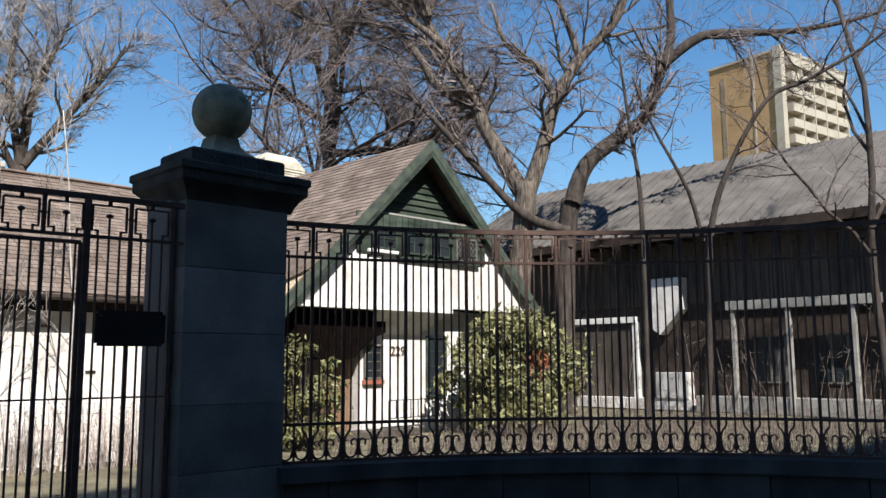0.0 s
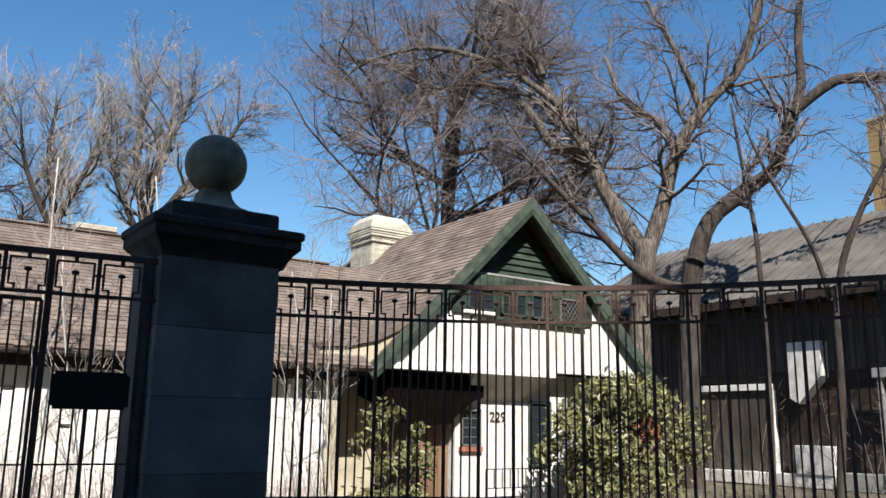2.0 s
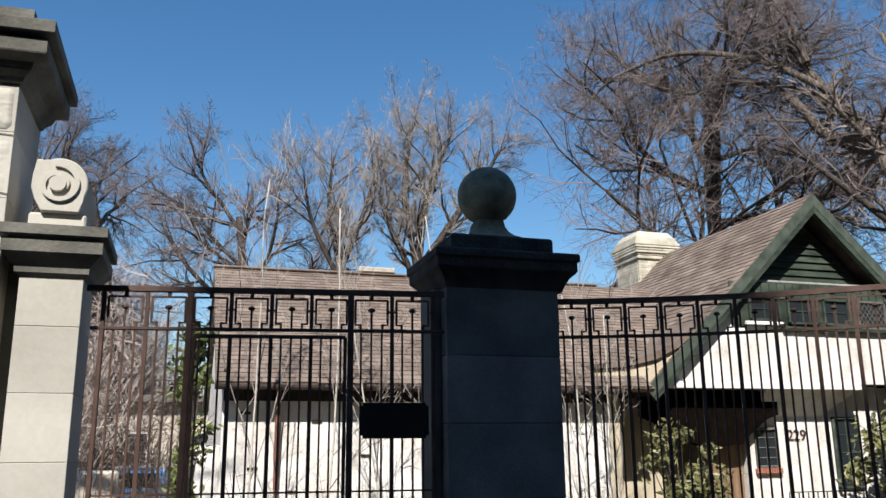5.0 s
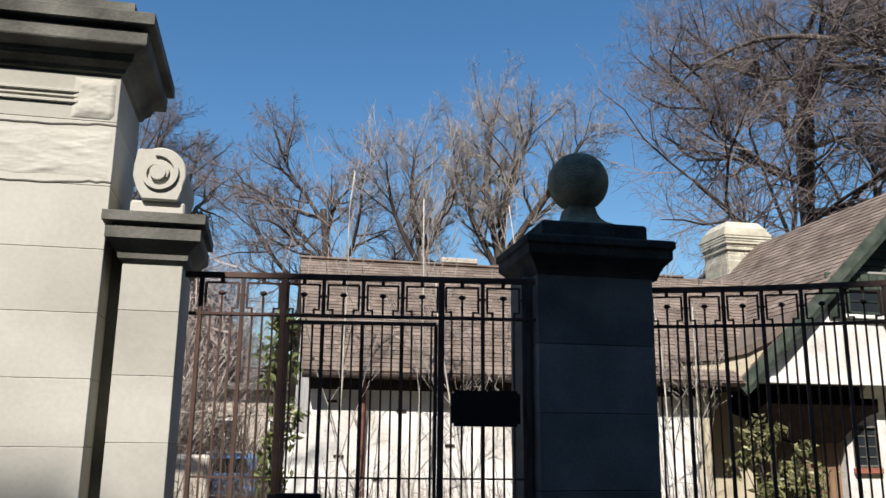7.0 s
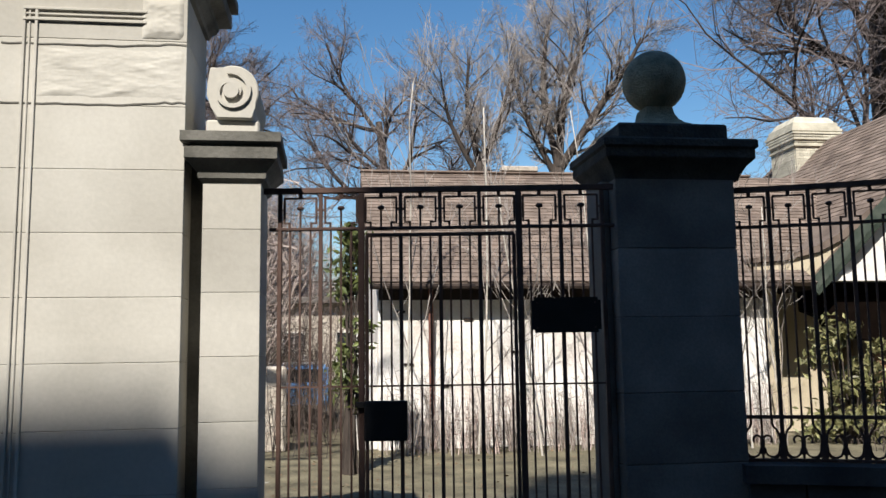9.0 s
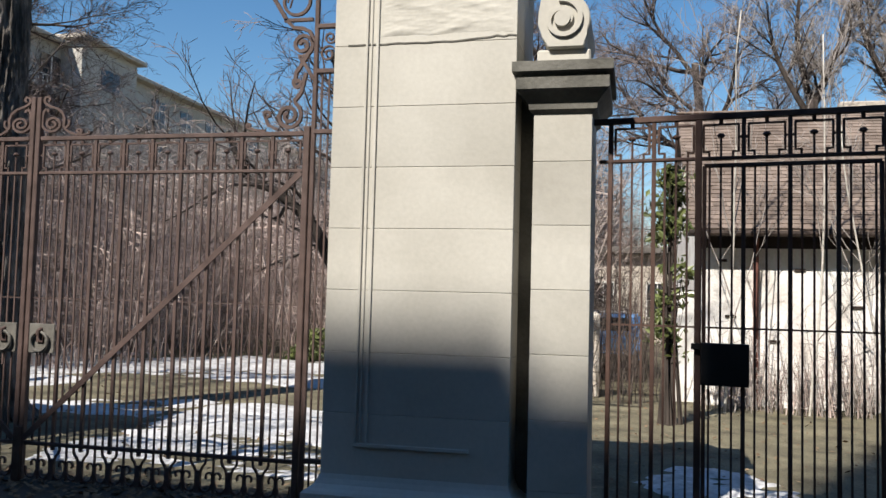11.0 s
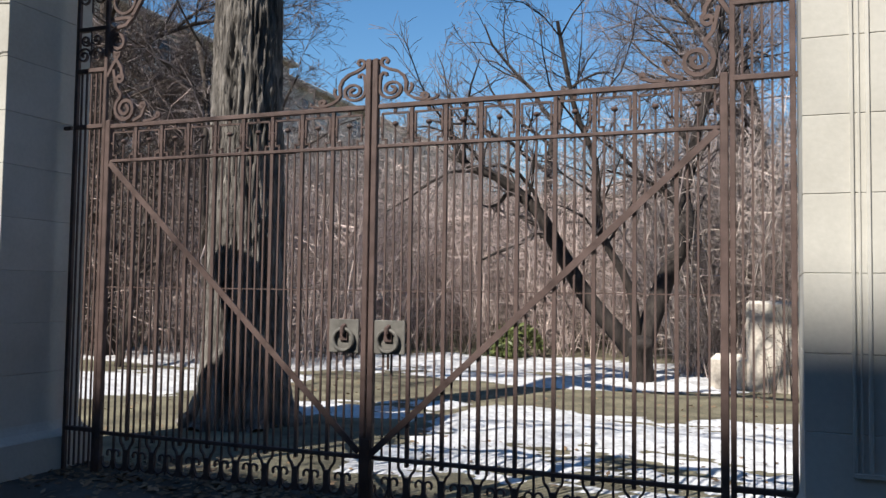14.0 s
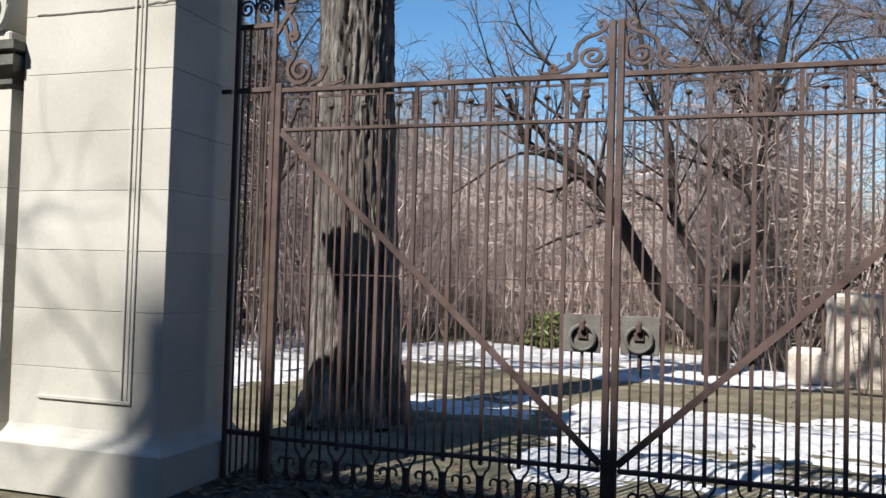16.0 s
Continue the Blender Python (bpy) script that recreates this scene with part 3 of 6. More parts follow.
# ---- carriage gate ----
def gate_leaf(s):
    g = thing("carriage_gate_leaf", s * 1.2, 0.0, 0.08, "tall brown wrought-iron carriage gate leaf, closed", "gate", "leaves of the carriage gate")
    xa, xb = 0.055, 2.40
    zt, zp, zb = 2.88, 2.62, 0.40
    n = 9
    w = (xb - xa) / n
    lo, hi = min(s * xa, s * xb), max(s * xa, s * xb)
    part("top_rail", boxed(lo, hi, -0.02, 0.02, zt, zt + 0.035, 0.004), IRON, g)
    part("panel_rail", boxed(lo, hi, -0.018, 0.018, zp - 0.025, zp, 0.004), IRON, g)
    part("bottom_rail", boxed(lo, hi, -0.018, 0.018, zb - 0.03, zb, 0.004), IRON, g)
    part("tie_rod", boxed(lo, hi, -0.004, 0.004, 1.565, 1.573), IRON, g)
    part("meeting_stile", boxed(min(s * 0.006, s * 0.05), max(s * 0.006, s * 0.05), -0.025, 0.025, 0.09, 3.25, 0.005), IRON, g)
    part("hinge_stile", boxed(min(s * 2.40, s * 2.45), max(s * 2.40, s * 2.45), -0.025, 0.025, 0.07, 2.95, 0.005), IRON, g)
    for i in range(n):
        cx = s * (xa + w * (i + 0.5))
        set_piece(KIT, "panel", g, cx, 0, zp, 0, w / 0.268, "key_panel", (zt - zp) / 0.255)
        set_piece(KIT, "scroll", g, cx, 0, 0.10, 0, 1, "foot_scroll", 1.05)
        for k in range(4):
            x = s * (xa + w * (i + k / 4))
            if i == 0 and k == 0:
                continue
            if k == 0:
                upright(KIT, "thick", g, x, 0, zp - 0.02, zt, 0, "divider")
                upright(KIT, "thick", g, x, 0, 0.34, zp - 0.02, 0, "bar")
                set_piece(KIT, "foot", g, x, 0, 0.10, 0, 1, "post_foot", 1.05)
            else:
                upright(KIT, "thin", g, x, 0, 0.30 if k == 2 else zb - 0.02, zp - 0.02)
    bm = bmesh.new()
    strap(bm, [(s * 2.39, -0.022, zp - 0.03), (s * 0.05, -0.022, zb + 0.02)], 0.045, 0.014)
    part("brace", bm, IRON, g)
    # crest: two scrolls beside the meeting stile, and a bracket at the hinge
    bm = bmesh.new()
    outer = [(0.10, 3.275), (0.115, 3.30), (0.10, 3.325), (0.075, 3.32), (0.062, 3.29), (0.075, 3.255), (0.12, 3.225), (0.185, 3.20), (0.232, 3.155), (0.253, 3.095), (0.247, 3.02), (0.27, 2.98), (0.31, 2.95), (0.365, 2.932)]
    strap(bm, [(s * x, 0, z) for x, z in outer] + [(s * x, 0, z) for x, _, z in volute(0.385, 2.965, 0.03, 0.007, -80, 1.1, 12)], 0.023, 0.026)
    strap(bm, [(s * x, 0, z) for x, z in ((0.105, 3.165), (0.10, 3.19), (0.08, 3.195), (0.062, 3.17), (0.054, 3.12))] + [(s * x, 0, z) for x, _, z in volute(0.144, 3.045, 0.09, 0.016, 180, 1.8, 30)], 0.022, 0.026)
    strap(bm, [(s * x, 0, z) for x, z in ((0.265, 2.995), (0.292, 3.03), (0.295, 3.07), (0.285, 3.085))], 0.02, 0.024)
    strap(bm, [(s * x, 0, z) for x, z in ((0.36, 2.925), (0.43, 2.928), (0.475, 2.94), (0.485, 2.955), (0.47, 2.962))], 0.016, 0.022)
    bmesh.ops.transform(bm, matrix=Matrix.Translation((0, 0, 2.92)) @ Matrix.Diagonal((1.06, 1, 0.82, 1)) @ Matrix.Translation((0, 0, -2.92)), verts=bm.verts)
    part("crest_scroll", bm, IRON, g)
    bm = bmesh.new()
    strap(bm, [(s * x, 0, z) for x, z in ((2.41, 3.42), (2.37, 3.36), (2.33, 3.30))] + [(s * x, 0, z) for x, _, z in volute(2.345, 3.235, 0.035, 0.01, 120, 1.2, 12)], 0.023, 0.026)
    strap(bm, [(s * x, 0, z) for x, z in ((2.40, 3.30), (2.37, 3.17), (2.33, 3.12))] + [(s * x, 0, z) for x, _, z in volute(2.29, 3.02, 0.092, 0.018, 60, -1.9, 26)], 0.023, 0.026)
    strap(bm, [(s * x, 0, z) for x, z in ((2.22, 2.93), (2.15, 2.96), (2.12, 3.03))] + [(s * x, 0, z) for x, _, z in volute(2.142, 3.03, 0.024, 0.006, 180, -1.1, 10)], 0.02, 0.024)
    strap(bm, [(s * x, 0, z) for x, z in ((2.13, 2.925), (2.06, 2.93), (2.0, 2.95))] + [(s * x, 0, z) for x, _, z in volute(2.01, 2.962, 0.015, 0.005, 210, -1.0, 8)], 0.017, 0.022)
    bmesh.ops.transform(bm, matrix=Matrix.Translation((s * 2.42, 0, 2.92)) @ Matrix.Diagonal((1.2, 1, 1.2, 1)) @ Matrix.Translation((-s * 2.42, 0, -2.92)), verts=bm.verts)
    part("hinge_bracket", bm, IRON, g)
    # lock plate with ring pull
    pl = part("lock_plate", boxed(min(s * 0.062, s * 0.30), max(s * 0.062, s * 0.30), -0.034, -0.02, 1.12, 1.36, 0.004), PLATE, g, "grey square iron plate")
    rx, rz = s * 0.175, 1.215
    bm = bmesh.new()
    tube(bm, [(rx + 0.078 * math.cos(a), -0.055, rz + 0.078 * math.sin(a)) for a in [6.2832 * k / 24 for k in range(25)]], 0.013, 8)
    part("ring_pull", bm, PLATE, pl, "round iron ring pull")
    bm = bmesh.new()
    tube(bm, [(rx, -0.03, rz + 0.10), (rx, -0.07, rz + 0.085), (rx, -0.07, rz + 0.05)], 0.018, 8)
    box(bm, rx - 0.03, rx + 0.03, -0.05, -0.03, rz - 0.005, rz + 0.05)
    part("ring_staple", bm, IRON, pl)
    part("ring_drop", boxed(rx - 0.008, rx + 0.008, -0.04, -0.03, rz - 0.20, rz - 0.08), IRON, pl)
    if s > 0:
        part("drop_bolt", boxed(-0.03, 0.045, -0.045, -0.026, 0.08, 0.52, 0.005), DARKIRON, g, "dark iron drop bolt")


gate_leaf(-1)
gate_leaf(1)


def gate_pilaster(s):
    """The fixed openwork iron column between leaf and pier, carrying a bracket of the overthrow."""
    g = thing("iron_pilaster", s * 2.65, 0.0, 0.06, "tall brown openwork iron pilaster with scrolled bracket", "gate pilaster", "iron pilasters of the carriage gate")
    xs = [2.475, 2.82 if s > 0 else 2.785]
    for x in xs:
        part("post", boxed(min(s * x - 0.017, s * x + 0.017), s * x + 0.017, -0.017, 0.017, 0.06, 4.9, 0.004), IRON, g)
    for z in (0.40, 2.91, 3.385, 3.74, 4.35):
        part("rail", boxed(min(s * xs[0], s * xs[1]), max(s * xs[0], s * xs[1]), -0.02, 0.02, z - 0.018, z + 0.018, 0.004), IRON, g)
    for k in (1, 2, 3, 4, 5):
        x = xs[0] + (xs[1] - xs[0]) * k / 6
        upright(KIT, "thin", g, s * x, 0, 0.10, 3.37)
    for cz in (3.56, 4.05):
        bm = bmesh.new()
        for sx in (-1, 1):
            strap(bm, [(s * 2.647 + sx * q, 0, z) for q, _, z in volute(0.075, cz - 0.04, 0.07, 0.015, 180, -1.6, 20)], 0.013, 0.022)
            strap(bm, [(s * 2.647 + sx * q, 0, z) for q, _, z in volute(0.06, cz + 0.09, 0.05, 0.012, 200, 1.4, 16)], 0.013, 0.022)
        tube(bm, [(s * 2.647, 0, cz - 0.17), (s * 2.647, 0, cz + 0.17)], 0.008, 6)
        part("scroll_panel", bm, IRON, g)
    # wall tie into the pier
    part("wall_tie", boxed(min(s * 2.83, s * 2.93), max(s * 2.83, s * 2.93), -0.012, 0.012, 2.895, 2.925), IRON, g)
    # bracket: S-scrolls rising to a spandrel of fanned bars
    bm = bmesh.new()
    strap(bm, [(s * x, 0, z) for x, z in ((2.46, 3.32), (2.40, 3.42), (2.34, 3.50))] + [(s * x, 0, z) for x, _, z in volute(2.36, 3.60, 0.095, 0.02, -110, 1.8, 26)], 0.027, 0.028)
    strap(bm, [(s * x, 0, z) for x, z in ((2.455, 3.62), (2.42, 3.70), (2.36, 3.73), (2.28, 3.74), (2.22, 3.80))], 0.027, 0.028)
    part("bracket_scroll", bm, IRON, g)
    bm = bmesh.new()
    strap(bm, [(s * 2.22, 0, 3.80), (s * 2.08, 0, 4.02), (s * 1.80, 0, 4.40), (s * 1.30, 0, 4.72)], 0.03, 0.03)
    strap(bm, [(s * 2.20, 0, 3.80), (s * 2.44, 0, 3.80)], 0.025, 0.03)
    strap(bm, [(s * x, 0, z) for x, _, z in volute(2.30, 3.95, 0.11, 0.109, 0, 1.0, 22)], 0.022, 0.026)
    part("spandrel", bm, IRON, g)
    for k in range(7):
        xa, za = 2.42 - 0.085 * k, 4.12 + 0.03 * k
        bm = bmesh.new()
        tube(bm, [(s * (2.24 - 0.02 * k), 0, 3.90 + 0.045 * k), (s * (xa + 0.02), 0, za + 0.55)], 0.008, 5)
        part("fan_bar", bm, IRON, g)


gate_pilaster(-1)
gate_pilaster(1)


def overthrow():
    """The arched band that ties both brackets over the gate."""
    g = thing("gate_overthrow", 0.0, 0.0, 4.7, "brown iron arch over the carriage gates", "gate arch")
    for r in (0.0, 0.22):
        bm = bmesh.new()
        strap(bm, [(x, 0, 4.95 + r - 0.14 * abs(x) ** 1.4) for x in [-2.44 + 4.88 * k / 30 for k in range(31)]], 0.03, 0.03)
        part("arch_band", bm, IRON, g)


overthrow()


# ---- pedestrian gate ----
def fence_run(kit, g, x0, x1, n, y, zt, zp, zlow, material):
    """n panels with their bars, straight along x."""
    w = (x1 - x0) / n
    for i in range(n):
        set_piece(kit, "panel", g, x0 + w * (i + 0.5), y, zp, 0, w / 0.268, "key_panel", (zt - zp) / 0.255)
        for k in range(4):
            if i == 0 and k == 0:
                continue
            upright(kit, "thick" if k == 0 else "thin", g, x0 + w * (i + k / 4), y, zlow, zt if k == 0 else zp - 0.02)


def foot_gate():
    y, zt, zp = -0.46, 2.84, 2.60
    f = thing("gate_screen", 5.9, y, 0.0, "dark iron fence screen either side of a foot gate", "fence")
    part("top_rail", boxed(4.60, 7.06, y - 0.02, y + 0.02, zt, zt + 0.04, 0.004), DARKIRON, f)
    part("panel_rail", boxed(4.66, 7.06, y - 0.018, y + 0.018, zp - 0.022, zp, 0.004), DARKIRON, f)
    for x in (4.735, 5.30, 6.395, 6.975):
        wd = 0.021 if x in (5.30, 6.395) else 0.015
        part("post", boxed(x - wd, x + wd, y - wd, y + wd, 0.0, zt, 0.004), DARKIRON, f)
    fence_run(DARKKIT, f, 4.735, 5.30, 2, y, zt, zp, 0.06, DARKIRON)
    fence_run(DARKKIT, f, 6.395, 6.975, 2, y, zt, zp, 0.06, DARKIRON)
    w = (6.395 - 5.30) / 4
    for i in range(4):
        set_piece(DARKKIT, "panel", f, 5.30 + w * (i + 0.5), y, zp, 0, w / 0.268, "key_panel", (zt - zp) / 0.255)
        if i:
            upright(DARKKIT, "thick", f, 5.30 + w * i, y, zp, zt, 0, "divider")
    for a, b in ((4.735, 5.30), (6.395, 6.975)):
        part("tie_rod", boxed(a, b, y - 0.005, y + 0.005, 1.50, 1.512), DARKIRON, f)
        part("bottom_rail", boxed(a, b, y - 0.012, y + 0.012, 0.30, 0.325), DARKIRON, f)
    g = thing("foot_gate", 5.87, y, 0.05, "dark narrow iron foot gate, closed", "gate")
    part("top_rail", boxed(5.335, 6.36, y - 0.016, y + 0.016, 2.53, 2.555, 0.004), DARKIRON, g)
    part("bottom_rail", boxed(5.335, 6.36, y - 0.016, y + 0.016, 0.28, 0.31, 0.004), DARKIRON, g)
    part("tie_rod", boxed(5.335, 6.36, y - 0.005, y + 0.005, 1.50, 1.512), DARKIRON, g)
    for x in (5.337, 6.358):
        part("stile", boxed(x - 0.012, x + 0.012, y - 0.014, y + 0.014, 0.05, 2.54, 0.003), DARKIRON, g)
    for k in range(1, 16):
        upright(DARKKIT, "thick" if k % 4 == 0 else "thin", g, 5.30 + w * k / 4, y, 0.06, 2.53)
    sg = thing("sign", 6.71, y - 0.03, 1.83, "blank black metal sign wired to the iron fence", "sign")
    bm = boxed(6.452, 6.925, y - 0.045, y - 0.032, 1.85, 2.09)
    bmesh.ops.bevel(bm, geom=[e for e in bm.edges if abs(e.verts[0].co.y - e.verts[1].co.y) > 0.005], offset=0.02, segments=4, affect="EDGES")
    part("board", bm, BLACK, sg)
    for x in (6.49, 6.887):
        for z in (1.885, 2.055):
            bm = bmesh.new()
            tube(bm, [(x, y - 0.05, z), (x, y + 0.005, z)], 0.006, 8)
            part("bolt", bm, DARKIRON, sg)
    lb = thing("lock_box", 5.46, y - 0.04, 1.17, "black steel lock box on the foot gate", "lock box")
    part("case", boxed(5.32, 5.61, y - 0.07, y - 0.02, 1.145, 1.41, 0.006), BLACK, lb)
    part("latch", boxed(5.262, 5.32, y - 0.06, y - 0.03, 1.365, 1.405, 0.004), BLACK, lb)
    # the screen runs at a slight angle, from behind the low pier to the front of the ball pier
    for ob in (f, g, sg, lb):
        off = ob.location.y - y
        ob.location.y = -0.36 - 0.134 * (ob.location.x - 4.735) + off
        ob.rotation_euler.z = -math.atan(0.134)

foot_gate()

# ---- curved wall and fence ----
ARC_X, ARC_Y, ARC_R = 6.4, -5.75, 5.41


def arc_point(a, r=ARC_R):
    """A point on the curved wall; a in degrees from the street's left-right line."""
    return ARC_X + r * math.cos(radians(a)), ARC_Y + r * math.sin(radians(a))


def arc_slab(bm, a0, a1, r0, r1, z0, z1, n):
    for i in range(n):
        b0, b1 = a0 + (a1 - a0) * i / n, a0 + (a1 - a0) * (i + 1) / n
        vs = []
        for z in (z0, z1):
            for a, r in ((b0, r0), (b0, r1), (b1, r1), (b1, r0)):
                vs.append(bm.verts.new((*arc_point(a, r), z)))
        for q in ((0, 1, 2, 3), (4, 7, 6, 5), (0, 4, 5, 1), (1, 5, 6, 2), (2, 6, 7, 3), (3, 7, 4, 0)):
            bm.faces.new([vs[k] for k in q])
    bmesh.ops.remove_doubles(bm, verts=bm.verts, dist=0.0005)
    return bm


def curved_fence():
    A0, A1 = 73.3, -6.0
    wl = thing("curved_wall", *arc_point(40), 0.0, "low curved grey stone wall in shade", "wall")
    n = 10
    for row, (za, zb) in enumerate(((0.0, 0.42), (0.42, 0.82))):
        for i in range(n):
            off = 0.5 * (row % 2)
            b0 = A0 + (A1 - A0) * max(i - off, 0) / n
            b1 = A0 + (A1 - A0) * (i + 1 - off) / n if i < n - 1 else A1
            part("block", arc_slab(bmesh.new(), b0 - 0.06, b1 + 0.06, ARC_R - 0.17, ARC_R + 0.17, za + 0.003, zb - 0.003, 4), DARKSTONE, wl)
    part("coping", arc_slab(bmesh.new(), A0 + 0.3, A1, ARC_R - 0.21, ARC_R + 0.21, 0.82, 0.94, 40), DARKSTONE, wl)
    fn = thing("curved_fence", *arc_point(40), 0.94, "dark brown iron fence curving along a low wall", "fence")
    zt, zp = 2.84, 2.60
    for nm, z0, z1, d in (("top_rail", zt, zt + 0.04, 0.02), ("panel_rail", zp - 0.022, zp, 0.016), ("bottom_rail", 1.235, 1.26, 0.016), ("shoe_rail", 0.945, 0.965, 0.02)):
        part(nm, arc_slab(bmesh.new(), A0 + 1.0, A1, ARC_R - d, ARC_R + d, z0, z1, 60), DARKIRON, fn)
    m = 28
    step = (A1 - A0) / m
    w = abs(radians(step)) * ARC_R
    for i in range(m):
        for k in range(4):
            a = A0 + step * (i + k / 4)
            x, y = arc_point(a)
            turn = radians(a - 90)
            if k == 0:
                upright(DARKKIT, "thick", fn, x, y, 1.10, zt, turn, "post")
                set_piece(DARKKIT, "foot", fn, x, y, 0.965, turn, 1, "post_foot", 1.04)
            else:
                upright(DARKKIT, "thin", fn, x, y, 1.14 if k == 2 else 1.24, zp - 0.02, turn)
        x, y = arc_point(A0 + step * (i + 0.5))
        turn = radians(A0 + step * (i + 0.5) - 90)
        set_piece(DARKKIT, "panel", fn, x, y, zp, turn, w / 0.268, "key_panel", (zt - zp) / 0.255)
        set_piece(DARKKIT, "scroll", fn, x, y, 0.965, turn, w / 0.27, "foot_scroll", 1.04)


curved_fence()
# plain end of the curved wall, and the same wall going on beyond the far small pier
ew = thing("wall_end", 11.8, -7.0, 0.0, "plain limestone end pier of the curved wall", "pier")
part("block", boxed(11.3, 12.3, -7.7, -6.35, 0.0, 2.95, 0.01), LIMESTONE, ew)


# ---- the street behind the camera ----
def street_block():
    """The unseen tall flats across the street, whose soft-edged shadow lies over the foot of the gates."""
    b = thing("apartment_building", 5, -50, 0, "tall brown brick flats across the street", "building")
    away = 31.0
    front = -0.6 - away
    shift = -away * SUN_SLANT
    rise = away * math.hypot(1.0, SUN_SLANT) * math.tan(radians(SUN_EL))
    part("wall", boxed(-3.2 + shift, 4.14 + shift, front - 20, front, -0.5, 1.50 + rise), BUFFBRICK, b)
    part("wall", boxed(4.145 + shift, 55, front - 20, front - 0.01, -0.5, 1.20 + rise), BUFFBRICK, b)
    # Out-of-view roof blocks, sized only to shade the foot gate and ball pier.
    part("shade_tower", boxed(5.1 + shift, 7.66 + shift, front - 9, front - 0.03, 1.20 + rise, 7.4 + rise), BUFFBRICK, b)
    part("shade_block", boxed(7.665 + shift, 8.2 + shift, front - 6, front - 0.03, 1.20 + rise, 2.45 + rise), BUFFBRICK, b)
    # Unseen low block, added below the sun's path to the left pier.
    low = thing("apartment_building", -40, -50, 0, "unseen low brown brick block added across the street", "building")
    part("wall", boxed(-26.0, -3.6 + shift, -60, -40, -0.5, 9), BUFFBRICK, low)
    # Added out of view to block skylight from the shaded faces.
    wing = thing("apartment_building", -60, -50, 0, "unseen tall brown block added to cut skylight", "building")
    part("wall", boxed(-90, -27.0, -60, -38, -0.5, 30), BUFFBRICK, wing)


street_block()


# ---- cottage ----
def shingled(parent, corner, along, up, length, height, seed, singles=0, course=0.17, wide=0.30):
    """Courses of overlapping shingles over a slope; the first ones are pieces of their own."""
    rng = random.Random(seed)
    corner, along, up = Vector(corner), Vector(along).normalized(), Vector(up).normalized()
    out = along.cross(up).normalized()
    if out.z < 0:
        out = -out
    verts, faces = [], []
    rows = int(height / course)
    unit = bmesh.new()
    box(unit, 0, 1, 0, 1, 0, 1)
    me = to_mesh("shingle", unit, SHINGLE)
    frame_m = Matrix((along, up, out)).transposed().to_4x4()
    made = 0
    for r in range(rows + 1):
        u = -rng.random() * wide
        while u < length:
            w = wide * rng.uniform(0.75, 1.25)
            a, b = max(u, 0), min(u + w - 0.008, length)
            if b - a > 0.03:
                drop = rng.uniform(-0.012, 0.012)
                v0, v1 = max(r * course + drop, -0.02), min((r + 1) * course + 0.05, height)
                t = 0.024 + rng.uniform(0, 0.008)
                if made < singles:
                    m = Matrix.Translation(corner + along * a + up * v0) @ frame_m @ Matrix.Rotation(-0.06, 4, "X") @ Matrix.Diagonal((b - a, v1 - v0, t, 1))
                    hang("shingle", me, parent, m)
                    made += 1
                else:
                    k = len(verts)
                    for uu, vv, h in ((a, v0, 0), (b, v0, 0), (b, v1, 0), (a, v1, 0), (a, v0, t), (b, v0, t), (b, v1, t * 0.4), (a, v1, t * 0.4)):
                        verts.append(corner + along * uu + up * vv + out * h)
                    faces += [(k + 4, k + 5, k + 6, k + 7), (k, k + 1, k + 5, k + 4), (k + 1, k + 2, k + 6, k + 5), (k + 3, k, k + 4, k + 7)]
            u += w
    ob = hang("shingle_cover", raw_mesh("shingle_cover", verts, faces, SHINGLEST), parent)
    ob["kind"] = "stuff"


def window_unit(parent, x0, x1, y, z0, z1, cols, rows, material=GREENWOOD, depth=0.06, diamond=False):
    """A framed window on a wall that faces the street."""
    w = part("window", boxed(x0 + 0.02, x1 - 0.02, y - 0.01, y + 0.0, z0 + 0.02, z1 - 0.02), GLASS, parent, "dark window pane")
    for a, b, c, d in ((x0, x0 + 0.05, z0, z1), (x1 - 0.05, x1, z0, z1), (x0, x1, z0, z0 + 0.05), (x0, x1, z1 - 0.05, z1)):
        part("window_frame", boxed(a, b, y - depth, y + 0.004, c, d, 0.004), material, w)
    if diamond:
        n = 4
        for k in range(-n, n + 1):
            for sgn in (-1, 1):
                bm = bmesh.new()
                pts = []
                for i in range(21):
                    x = x0 + (x1 - x0) * i / 20
                    z = (z0 + z1) / 2 + sgn * (x - (x0 + x1) / 2) * 1.3 + k * 0.16
                    if z0 < z < z1:
                        pts.append((x, y - 0.018, z))
                if len(pts) > 1:
                    part("lead", strap(bm, [pts[0], pts[-1]], 0.012, 0.008), PLATE, w)
                else:
                    bm.free()
    else:
        for k in range(1, cols):
            x = x0 + (x1 - x0) * k / cols
            part("glazing_bar", boxed(x - 0.011, x + 0.011, y - 0.03, y - 0.008, z0, z1), material, w)
        for k in range(1, rows):
            z = z0 + (z1 - z0) * k / rows
            part("glazing_bar", boxed(x0, x1, y - 0.028, y - 0.009, z - 0.011, z + 0.011), material, w)


